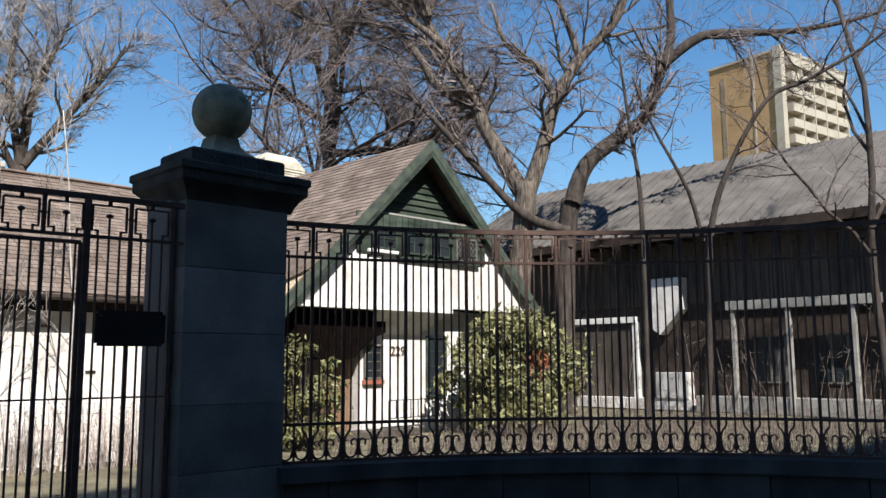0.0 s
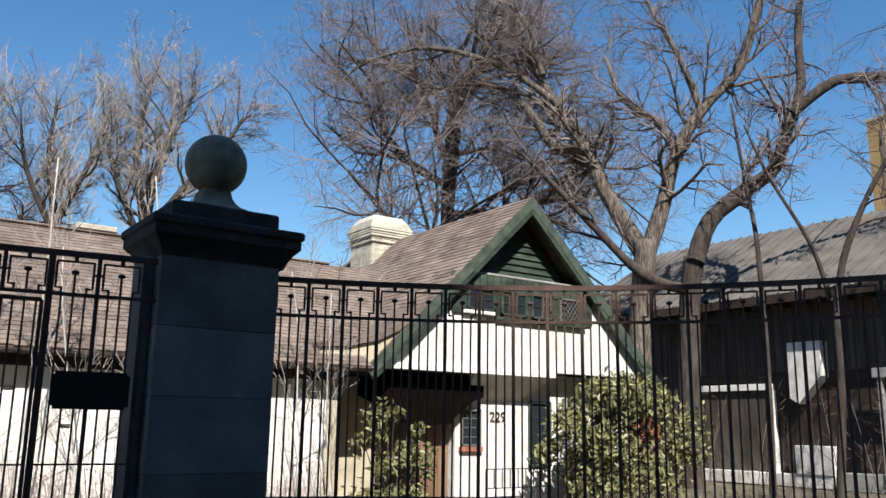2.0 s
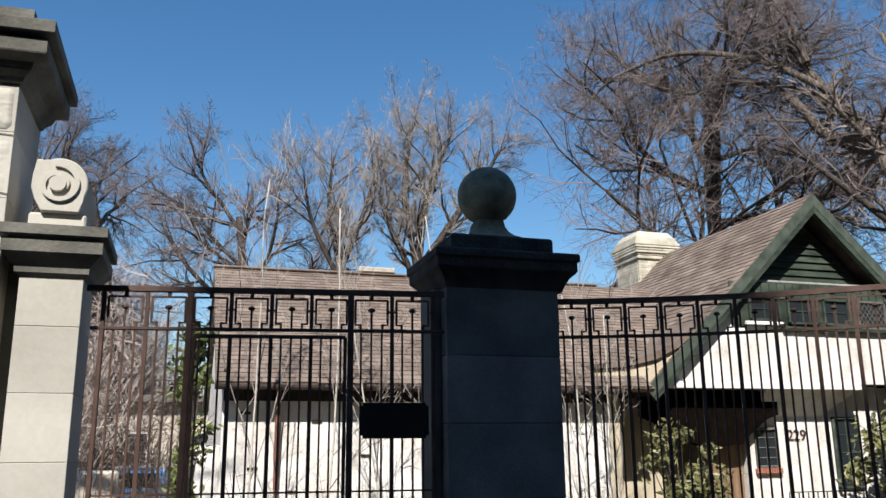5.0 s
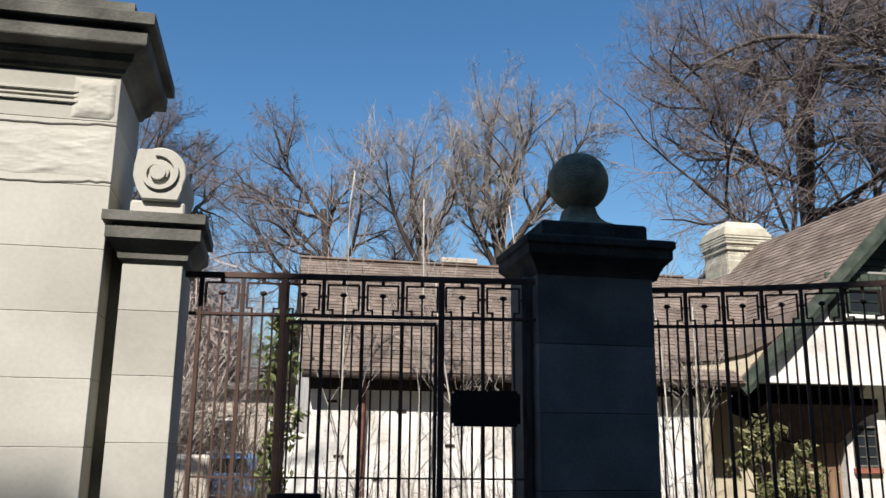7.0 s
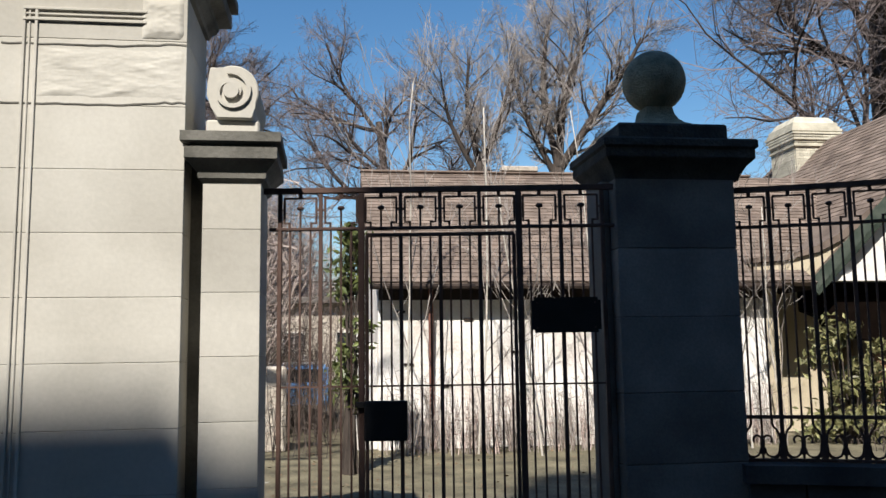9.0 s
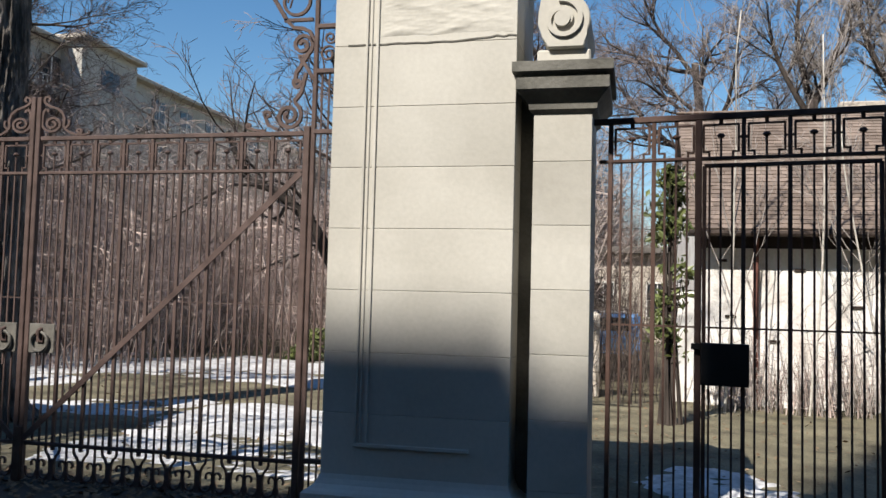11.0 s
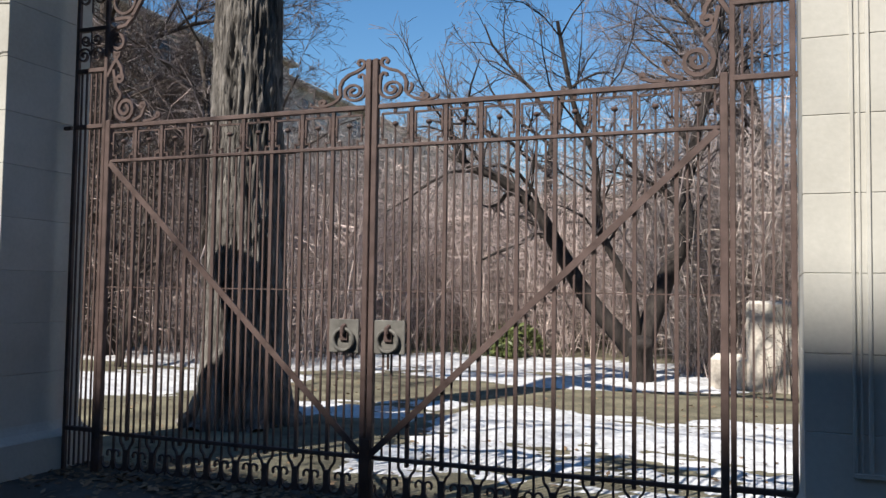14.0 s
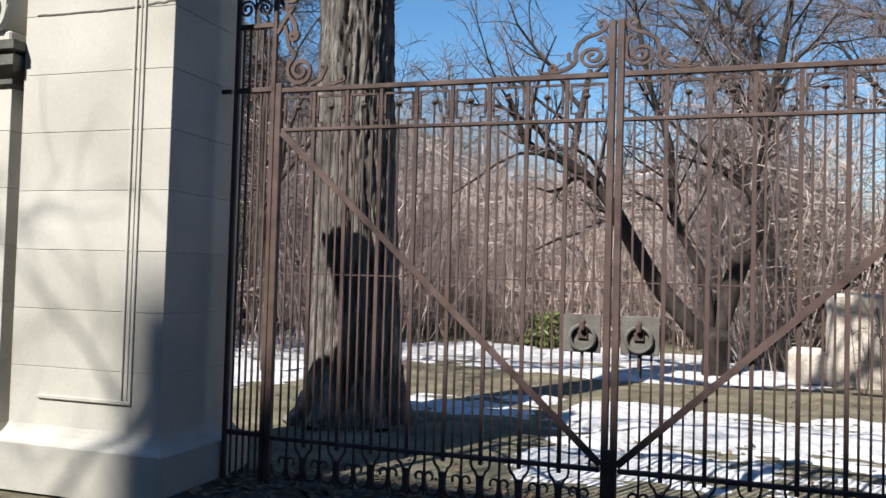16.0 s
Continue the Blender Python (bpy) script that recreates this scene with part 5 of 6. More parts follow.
def parked_car():
    c = thing("parked_car", 4.2, 15.5, 0, "small blue parked car with snow on it", "car")
    prof = [(-2.0, 0.35), (2.0, 0.35), (2.05, 0.75), (1.9, 0.92), (1.0, 1.0), (0.55, 1.42), (-1.1, 1.45), (-1.75, 1.02), (-2.05, 0.95)]
    bm = bmesh.new()
    prism_x(bm, [(15.5 + a, b) for a, b in prof], 3.35, 5.05)
    bmesh.ops.bevel(bm, geom=list(bm.edges), offset=0.06, segments=2, affect="EDGES")
    part("body", bm, BLUEPAINT, c)
    part("windscreen", boxed(3.55, 4.85, 13.78, 13.98, 1.05, 1.36), GLASS, c)
    part("bumper", boxed(3.4, 5.0, 13.42, 13.55, 0.35, 0.55, 0.03), PLATE, c)
    part("snow_cover", boxed(3.5, 4.9, 14.4, 16.0, 1.445, 1.50, 0.02), SNOW, c, "thin snow on the roof")
    for x in (3.5, 4.9):
        for y in (14.2, 16.8):
            bm = bmesh.new()
            tube(bm, [(x - 0.1, y, 0.31), (x + 0.1, y, 0.31)], 0.31, 18)
            w = part("wheel", bm, RUBBER, c)
            bm = bmesh.new()
            tube(bm, [(x - 0.11, y, 0.31), (x + 0.11, y, 0.31)], 0.18, 14)
            part("rim", bm, PLATE, w)


parked_car()
gw = thing("garden_wall", 3.0, 9.5, 0, "low whitewashed garden wall on the lawn", "wall")
part("wall_body", boxed(2.3, 4.3, 9.4, 9.75, -0.05, 1.5, 0.05), BUFFWALL, gw)
part("wall_step", boxed(1.72, 2.298, 9.35, 9.8, -0.05, 0.6, 0.09), BUFFWALL, gw)


# ---- trees ----
class Limbs:
    """Collects tapered round limbs into one mesh."""

    def __init__(self):
        self.verts, self.faces = [], []

    def add(self, pts, radii, sides):
        base = len(self.verts)
        up = None
        for i, p in enumerate(pts):
            d = pts[min(i + 1, len(pts) - 1)] - pts[max(i - 1, 0)]
            d = d.normalized() if d.length > 1e-9 else Vector((0, 0, 1))
            up = d.orthogonal() if up is None else up - d * up.dot(d)
            up = up.normalized() if up.length > 1e-6 else d.orthogonal().normalized()
            side = d.cross(up)
            for k in range(sides):
                a = 6.28318 * k / sides
                self.verts.append(p + (up * math.cos(a) + side * math.sin(a)) * radii[i])
        n = len(pts)
        for i in range(n - 1):
            for k in range(sides):
                a, b = base + i * sides + k, base + i * sides + (k + 1) % sides
                self.faces.append((a, b, b + sides, a + sides))
        self.faces.append(tuple(base + (n - 1) * sides + k for k in range(sides)))


def grow(rng, wood, fine, p, d, length, r, level, plan, split, tip=0.006):
    """One limb and all that grows on it. plan: for each level (children, length share, spread, wiggle, lift, bare share)."""
    kids, share, spread, wiggle, lift, bare = plan[level]
    n = (9, 6, 4, 3, 2, 2)[min(level, 5)]
    sides = (12, 7, 5, 3, 3, 3)[min(level, 5)]
    pts, radii, dirs = [p.copy()], [r], [d.copy()]
    for i in range(n):
        k = (i + 1) / n
        d = (d + Vector((rng.gauss(0, 1), rng.gauss(0, 1), rng.gauss(0, 1))) * wiggle + Vector((0, 0, lift))).normalized()
        p = p + d * (length / n)
        pts.append(p.copy())
        dirs.append(d.copy())
        radii.append(max(r * (1 - k * (0.62 if level else 0.55)), tip) if i < n - 1 or level == 0 else max(r * 0.28, tip * 0.8))
    (wood if level < split else fine).add(pts, radii, sides)
    if level + 1 >= len(plan):
        return
    for c in range(kids):
        k = bare + (1 - bare) * (c + rng.random()) / kids
        i = min(int(k * n), n - 1)
        f = k * n - i
        q = pts[i].lerp(pts[i + 1], f)
        rad = radii[i] + (radii[i + 1] - radii[i]) * f
        axis = dirs[i].orthogonal()
        axis.rotate(Matrix.Rotation(rng.uniform(0, 6.283), 3, dirs[i]))
        nd = dirs[i].copy()
        nd.rotate(Matrix.Rotation(radians(spread) * rng.uniform(0.6, 1.35), 3, axis))
        grow(rng, wood, fine, q, nd, length * share * rng.uniform(0.7, 1.25) * (1.15 - 0.5 * k), rad * rng.uniform(0.5, 0.72), level + 1, plan, split, tip)


SPREADING = [(9, 0.70, 50, 0.07, 0.03, 0.24), (8, 0.56, 46, 0.15, 0.02, 0.22), (8, 0.55, 45, 0.2, 0.03, 0.12), (7, 0.55, 42, 0.25, 0.03, 0.08), (3, 0.55, 40, 0.25, 0.03, 0.1), (0, 0, 0, 0.25, 0.03, 0)]
WIDE = [(7, 0.6, 48, 0.07, 0.03, 0.3), (7, 0.56, 46, 0.17, 0.02, 0.22), (7, 0.55, 45, 0.22, 0.03, 0.12), (6, 0.55, 42, 0.25, 0.03, 0.08), (2, 0.55, 40, 0.25, 0.03, 0.1), (0, 0, 0, 0.25, 0.03, 0)]
DENSE = [(12, 0.62, 66, 0.07, 0.03, 0.2), (9, 0.56, 46, 0.16, 0.0, 0.15), (9, 0.55, 45, 0.2, 0.03, 0.1), (7, 0.55, 42, 0.25, 0.03, 0.06), (3, 0.6, 40, 0.25, 0.03, 0.1), (0, 0, 0, 0.25, 0.03, 0)]
CROWNED = [(13, 0.47, 64, 0.06, 0.03, 0.4), (9, 0.6, 46, 0.16, 0.02, 0.15), (9, 0.55, 45, 0.2, 0.03, 0.1), (8, 0.55, 42, 0.25, 0.03, 0.06), (3, 0.6, 40, 0.25, 0.03, 0.1), (0, 0, 0, 0.25, 0.03, 0)]
FAN = [(13, 0.5, 58, 0.06, 0.04, 0.36), (9, 0.55, 42, 0.15, 0.03, 0.2), (8, 0.55, 42, 0.2, 0.04, 0.12), (7, 0.55, 40, 0.25, 0.04, 0.08), (2, 0.55, 40, 0.25, 0.03, 0.1), (0, 0, 0, 0.25, 0.03, 0)]
OPEN = [(6, 0.6, 48, 0.07, 0.03, 0.3), (6, 0.55, 46, 0.18, 0.02, 0.2), (6, 0.5, 45, 0.22, 0.02, 0.12), (5, 0.5, 42, 0.25, 0.03, 0.1), (0, 0, 0, 0.25, 0.03, 0)]
VASE = [(9, 0.6, 42, 0.06, 0.05, 0.16), (8, 0.55, 36, 0.14, 0.06, 0.2), (8, 0.5, 36, 0.18, 0.08, 0.12), (7, 0.52, 34, 0.22, 0.1, 0.08), (3, 0.55, 32, 0.2, 0.1, 0.1), (0, 0, 0, 0.2, 0.1, 0)]
SAPLING = [(9, 0.42, 26, 0.05, 0.03, 0.18), (4, 0.5, 28, 0.12, 0.08, 0.2), (3, 0.5, 28, 0.15, 0.08, 0.2), (0, 0, 0, 0.2, 0.1, 0)]


def bare_tree(name, label, x, y, height, r, seed, plan, bark=BARK, twig=TWIG, stems=None, split=3, group="", flare=1.6, tip=0.0048):
    """A leafless tree. stems: main limbs as (direction, length, radius) from the trunk's top, where the trunk forks low."""
    rng = random.Random(seed)
    z = ground_z(x, y)
    t = thing(name, x, y, z, label, "tree", group)
    wood, fine = Limbs(), Limbs()
    o = Vector((x, y, z - 0.1))
    if stems is None:
        grow(rng, wood, fine, o, Vector((rng.gauss(0, 0.04), rng.gauss(0, 0.04), 1)).normalized(), height, r, 0, plan, split, tip)
    else:
        fork, limbs = stems
        f = Vector(fork)
        wood.add([o, o.lerp(f, 0.33), o.lerp(f, 0.7), f, f + Vector((0, 0, 0.3))], [r * 1.3, r * 1.05, r * 0.95, r * 0.95, r * 0.6], 12)
        for d, length, lr in limbs:
            grow(rng, wood, fine, f.copy(), Vector(d).normalized(), length, lr, 1, plan, split, tip)
    # root flare
    for k in range(7 if r > 0.1 else 0):
        a = k * 0.9 + rng.random() * 0.4
        v = Vector((math.cos(a), math.sin(a), 0))
        wood.add([o + v * r * flare + Vector((0, 0, 0.02)), o + v * r * flare * 0.72 + Vector((0, 0, 0.16)), o + v * r * 0.75 + Vector((0, 0, 0.75)), o + v * r * 0.35 + Vector((0, 0, 1.5))], [r * 0.35, r * 0.42, r * 0.40, r * 0.25], 7)
    if flare > 1.7:
        # thick ridged bark round the lower trunk
        rings = [wood.verts[12 * i:12 * i + 12] for i in range(6)]
        mids = [sum(q, Vector()) / 12 for q in rings]
        wide = [(q[0] - m).length for q, m in zip(rings, mids)]
        vs, fs, n, rows = [], [], 190, 210
        for j in range(rows + 1):
            k = 4.999 * j / rows
            i = int(k)
            m, w = mids[i].lerp(mids[i + 1], k - i), wide[i] + (wide[i + 1] - wide[i]) * (k - i)
            foot = 0.10 * math.exp(-max(m.z, 0) / 0.4) + 0.06 * math.exp(-max(m.z, 0) / 1.6)
            for q in range(n):
                an = 6.28318 * q / n
                lobe = 1 + 0.35 * math.sin(an * 5 + 0.7) * math.exp(-max(m.z, 0) / 0.5)
                u = Vector((math.cos(an), math.sin(an), 0))
                f1 = 1 - 2.2 * abs(noise.noise((u.x * 8.5, u.y * 8.5, m.z * 1.7)))
                f2 = 1 - 2.2 * abs(noise.noise((u.x * 21 + 5, u.y * 21, m.z * 5)))
                vs.append(m + u * (w + 0.01 + foot * lobe + 0.05 * f1 + 0.03 * f2))
        for j in range(rows):
            for q in range(n):
                fs.append((j * n + q, j * n + (q + 1) % n, (j + 1) * n + (q + 1) % n, (j + 1) * n + q))
        hang("bark", raw_mesh("bark", vs, fs, bark, True), t, None, "deeply furrowed grey bark")
    hang("trunk", raw_mesh("trunk", wood.verts, wood.faces, bark, True), t)
    hang("crown", raw_mesh("crown", fine.verts, fine.faces, twig, False), t)
    return t


def side(px, py, right, up, depth=0.0):
    """A direction from metres to the right, up and away, for someone looking from the street."""
    return (px * right + py * depth, -py * right + px * depth, up)


def limb_tree(name, label, x, y, right, limbs, seed, plan, bark=BARK, twig=TWIG, split=3, tip=0.0048, start=0.2):
    """A leafless tree whose main limbs follow given bends. limbs: (bends as (metres to the right, height), first radius, last radius, boughs a metre, reach)."""
    rng = random.Random(seed)
    t = thing(name, x, y, ground_z(x, y), label, "tree")
    wood, fine = Limbs(), Limbs()
    rx, ry = right
    for bends, r0, r1, dens, reach in limbs:
        deep = rng.uniform(-0.15, 0.15)
        key = []
        for i, (u, z) in enumerate(bends):
            v = deep * i * 1.6 + rng.gauss(0, 0.08) * (i > 0)
            key.append(Vector((x + rx * u - ry * v, y + ry * u + rx * v, z)))
        pts = []
        for i in range(len(key) - 1):
            p0, p1, p2, p3 = key[max(i - 1, 0)], key[i], key[i + 1], key[min(i + 2, len(key) - 1)]
            for k in range(4):
                f = k / 4
                pts.append(0.5 * (2 * p1 + (p2 - p0) * f + (2 * p0 - 5 * p1 + 4 * p2 - p3) * f * f + (3 * p1 - p0 - 3 * p2 + p3) * f ** 3))
        pts.append(key[-1])
        n = len(pts) - 1
        radii = [(r0 + (r1 - r0) * i / n) * rng.uniform(0.94, 1.07) for i in range(n + 1)]
        wood.add(pts, radii, 9)
        length = sum((pts[i + 1] - pts[i]).length for i in range(n))
        for c in range(int(length * dens)):
            k = start + (1 - start) * (c + rng.random()) / max(int(length * dens), 1)
            i = min(int(k * n), n - 1)
            dd = (pts[i + 1] - pts[i]).normalized()
            axis = dd.orthogonal()
            axis.rotate(Matrix.Rotation(rng.uniform(0, 6.283), 3, dd))
            nd = dd.copy()
            nd.rotate(Matrix.Rotation(radians(rng.uniform(30, 70)), 3, axis))
            grow(rng, wood, fine, pts[i].copy(), (nd + Vector((0, 0, 0.25))).normalized(), reach * rng.uniform(0.5, 1.3), max(radii[i] * rng.uniform(0.25, 0.5), 0.012), 2, plan, split, tip)
    hang("trunk", raw_mesh("trunk", wood.verts, wood.faces, bark, True), t)
    hang("crown", raw_mesh("crown", fine.verts, fine.faces, twig, False), t)
    return t


# the great tree behind the gable, forking low
LOOKED = (0.708, -0.706)
limb_tree("large_tree", "large bare tree with sinuous forking limbs behind the cottage", 28.4, 13.4, LOOKED, [
    ([(-0.7, -0.1), (-0.6, 3.0), (-0.4, 6.2), (-0.2, 8.3)], 0.5, 0.36, 0, 0),
    ([(-0.3, 8.0), (-1.6, 10.5), (-2.1, 12.0), (-3.0, 13.6), (-3.8, 15.0), (-4.7, 17.1), (-5.2, 19.5)], 0.33, 0.08, 2.2, 3.2),
    ([(-0.1, 8.0), (0.5, 9.8), (1.0, 11.6), (2.0, 13.2), (3.4, 14.8), (4.1, 17.1), (5.0, 19.5)], 0.31, 0.08, 1.7, 2.8),
    ([(1.0, 11.6), (0.4, 12.9), (-0.8, 13.8), (-1.4, 15.5)], 0.17, 0.06, 2.2, 2.4),
    ([(-2.1, 12.0), (-3.4, 12.2), (-4.3, 13.6), (-5.6, 14.8), (-8.2, 15.0), (-10.0, 16.0)], 0.22, 0.06, 2.2, 3.2),
    ([(-3.0, 13.6), (-5.2, 15.2), (-8.0, 16.2), (-10.5, 15.8), (-12.0, 14.6)], 0.14, 0.04, 2.0, 2.6),
    ([(-3.8, 15.0), (-4.6, 17.5), (-7.0, 19.0), (-9.5, 19.4)], 0.13, 0.04, 2.0, 2.8),
    ([(2.0, 13.2), (1.2, 15.5), (0.2, 17.5), (-0.5, 20.0)], 0.14, 0.04, 2.2, 2.6)], 31, WIDE)
limb_tree("leaning_tree", "dark bare tree leaning in a bold bend beside the cottage", 29.2, 11.0, LOOKED, [
    ([(-1.3, -0.1), (-1.25, 3.0), (-1.1, 6.0), (-0.9, 7.6)], 0.42, 0.33, 0, 0),
    ([(-0.9, 7.4), (-0.3, 8.9), (1.0, 10.0), (2.0, 10.8), (2.5, 12.1), (3.1, 13.8), (3.2, 16.1), (3.6, 18.5)], 0.34, 0.10, 1.4, 2.6),
    ([(2.6, 12.6), (4.0, 13.6), (5.7, 13.8), (7.4, 13.8), (9.5, 14.1), (11.2, 14.7)], 0.20, 0.05, 1.5, 2.4),
    ([(-1.0, 6.4), (-2.6, 7.0), (-4.2, 8.7), (-5.7, 10.4), (-7.0, 11.8)], 0.20, 0.06, 1.3, 2.6)], 37, WIDE, DARKBARK)
bare_tree("bare_tree", "dense wide bare crown behind the chimney", 27.3, 22.9, 19.0, 0.46, 42, CROWNED, DARKBARK, TWIG)
bare_tree("bare_tree", "dense bare tree behind the cottage roof", 6.6, 23.6, 10.0, 0.27, 43, FAN, DARKBARK, TWIG)
limb_tree("upright_tree", "upright bare tree with pale twig tips", 10.0, 19.4, (0.983, -0.18), [
    ([(-0.2, -0.1), (-0.25, 4.0), (-0.2, 7.6)], 0.20, 0.15, 0, 0),
    ([(-0.2, 7.4), (-0.6, 9.5), (-0.5, 11.2)], 0.12, 0.03, 4.6, 1.5),
    ([(-0.2, 7.4), (0.5, 9.2), (0.9, 10.8)], 0.12, 0.03, 4.6, 1.5),
    ([(-0.2, 7.0), (-1.1, 8.8), (-1.4, 10.2)], 0.10, 0.03, 4.6, 1.4)], 47, VASE, DARKBARK, PALETWIG, 3, 0.0042, 0.15)
limb_tree("upright_tree", "tall upright bare tree with pale twig tips", 12.6, 18.9, (0.983, -0.18), [
    ([(-0.4, -0.1), (-0.45, 5.0), (-0.4, 7.6)], 0.24, 0.18, 0, 0),
    ([(-0.4, 7.4), (-0.15, 9.6), (0.5, 11.4), (0.8, 12.3)], 0.15, 0.03, 4.6, 1.6),
    ([(-0.4, 7.4), (-0.75, 9.5), (-0.7, 11.4), (-0.5, 12.3)], 0.14, 0.03, 4.6, 1.6),
    ([(-0.35, 7.4), (1.0, 9.4), (1.9, 10.7), (2.3, 11.5)], 0.15, 0.03, 4.6, 1.6),
    ([(-0.45, 7.0), (-1.3, 8.8), (-1.7, 10.2), (-1.9, 11.0)], 0.11, 0.03, 4.6, 1.4)], 53, VASE, DARKBARK, PALETWIG, 3, 0.0042, 0.12)
bare_tree("bare_tree", "bare tree far behind the drive", 2.6, 27.0, 9.4, 0.28, 59, SPREADING, DARKBARK, TWIG)
# trunks in front of the long house
limb_tree("slim_tree", "slim bare tree with a crooked trunk before the long house", 23.0, 3.3, LOOKED, [
    ([(-0.5, -0.1), (-0.4, 2.5), (-0.35, 4.6), (0.1, 6.1), (1.0, 7.8), (2.0, 8.3), (3.4, 9.1), (4.4, 9.9)], 0.10, 0.025, 1.2, 1.4),
    ([(-0.35, 4.6), (-0.7, 5.8), (-1.5, 7.4), (-2.0, 8.6)], 0.06, 0.02, 1.2, 1.3)], 67, OPEN, DARKBARK, TWIG, 3, 0.007, 0.45)
limb_tree("slim_tree", "slim straight pale trunk before the long house", 22.4, 4.8, LOOKED, [
    ([(-0.2, -0.1), (-0.15, 3.0), (-0.2, 6.0), (-0.35, 7.4), (-0.6, 9.5)], 0.085, 0.03, 1.0, 1.4)], 61, OPEN, DARKBARK, TWIG, 3, 0.007, 0.6)
bare_tree("slim_tree", "dark bare tree at the end of the long house", 26.5, 0.8, 11.5, 0.12, 71, OPEN, DARKBARK, TWIG)
# trees of the drive
bare_tree("old_tree", "massive old tree trunk with furrowed bark", -3.12, 3.05, 17, 0.40, 73, [(6, 0.5, 60, 0.022, 0.02, 0.36), (6, 0.5, 45, 0.16, 0.0, 0.2), (6, 0.5, 42, 0.2, 0.02, 0.1), (4, 0.5, 42, 0.22, 0.02, 0.1), (0, 0, 0, 0.2, 0, 0)], OLDBARK, TWIG, None, 3, "", 1.75)
limb_tree("forked_tree", "dark tree forking into a wide V", 0.55, 9.6, (0.936, 0.353), [
    ([(0.02, -0.2), (-0.02, 0.3), (-0.08, 0.8)], 0.23, 0.20, 0, 0),
    ([(-0.12, 0.6), (-0.9, 1.5), (-1.4, 2.4), (-1.8, 3.1), (-2.5, 3.7), (-3.1, 4.0), (-3.5, 4.9)], 0.18, 0.05, 2.6, 1.7),
    ([(0.0, 0.6), (0.5, 1.8), (0.9, 2.7), (1.0, 3.6), (1.2, 4.5), (1.6, 5.9), (1.9, 7.2)], 0.19, 0.05, 2.8, 2.0),
    ([(-0.05, 0.7), (-0.2, 1.7), (-0.7, 2.7), (-0.8, 3.9), (-1.2, 4.9), (-1.5, 6.4)], 0.09, 0.035, 3.2, 2.1)], 79, OPEN, BLACKBARK, TWIG, 3, 0.006, 0.35)
bare_tree("bare_tree", "dark bare tree on the wooded bank", -3.6, 19.0, 7.5, 0.2, 83, OPEN, DARKBARK, TWIG)
bare_tree("bare_tree", "bare brown tree beside the flats", -15.5, 13.0, 8.5, 0.24, 89, DENSE, DARKBARK, TWIG)
bare_tree("slim_tree", "slim dark tree behind the old trunk", -6.2, 6.5, 6.0, 0.09, 103, OPEN, DARKBARK, TWIG, None, 2)
bare_tree("slim_tree", "slim dark tree with low twigs by the drive", -9.5, 8.0, 5.0, 0.09, 107, OPEN, DARKBARK, TWIG, None, 2)
bare_tree("bare_tree", "dense grey-brown tree behind the old trunk", -11.4, 9.6, 8.6, 0.2, 97, DENSE, DARKBARK, DIMBRUSH)
# street trees behind the camera, whose branches shade the piers
bare_tree("street_tree", "bare street tree on the pavement", -9.3, -8.6, 12.0, 0.095, 211, OPEN, BARK, TWIG)
for i, (x, y) in enumerate(((6.3, 7.9), (7.6, 8.2), (8.6, 7.7), (9.7, 8.3), (12.4, 7.9), (13.2, 8.3))):
    bare_tree("sapling", "pale thin sapling before the whitewashed wall", x, y, (6.4, 6.2, 4.6, 6.3, 4.8, 4.4)[i], 0.021, 110 + i, SAPLING, PALEBARK, PALETWIG, None, 1, "saplings along the wall", 1.2)
far = bare_tree("woodland_tree", "bare woodland tree on the bank", -12, 32, 5.5, 0.16, 131, OPEN, DARKBARK, TWIG, None, 2, "woodland trees on the bank")
for i, (x, y) in enumerate(((-20, 33), (-26, 26), (15, 33), (20, 37), (34, 30), (27, 34), (39, 27), (-17, 24))):
    copy_thing(far, Matrix.Translation((x, y, ground_z(x, y))) @ Matrix.Rotation(i * 2.1, 4, "Z"))


# ---- undergrowth ----
def brush(name, label, boxes, count, seed, low, high, material=BRUSH, twigs=6, lean=0.16):
    """Leafless stems standing thick over a stretch of ground; lean: how far they sprawl."""
    rng = random.Random(seed)
    limbs = Limbs()
    for _ in range(count):
        x0, x1, y0, y1 = boxes[rng.randrange(len(boxes))]
        x, y = rng.uniform(x0, x1), rng.uniform(y0, y1)
        p = Vector((x, y, ground_z(x, y) - 0.05))
        h = rng.uniform(low, high)
        d = Vector((rng.gauss(0, lean), rng.gauss(0, lean), 1)).normalized()
        b = Vector((rng.gauss(0, 0.25), rng.gauss(0, 0.25), 0)) * h * (0.14 + lean)
        r = rng.uniform(0.006, 0.015) * (0.6 + h / 5)
        q = [p, p + d * h * 0.5 + b * 0.3, p + d * h + b]
        limbs.add(q, [r, r * 0.75, r * 0.3], 3)
        for _k in range(twigs):
            k = rng.uniform(0.12, 0.98)
            s = q[0].lerp(q[1], k * 2) if k < 0.5 else q[1].lerp(q[2], k * 2 - 1)
            out = Vector((rng.gauss(0, 0.55), rng.gauss(0, 0.55), rng.uniform(-0.15, 0.9))) * h * 0.24
            e = s + out
            w = r * rng.uniform(0.35, 0.65)
            limbs.add([s, s.lerp(e, 0.55) + Vector((rng.gauss(0, 0.05), 0, rng.gauss(0, 0.05))) * h * 0.5, e], [w, w * 0.75, w * 0.35], 3)
    tagged(new(name, raw_mesh(name, limbs.verts, limbs.faces, material)), label, "undergrowth", kind="stuff")


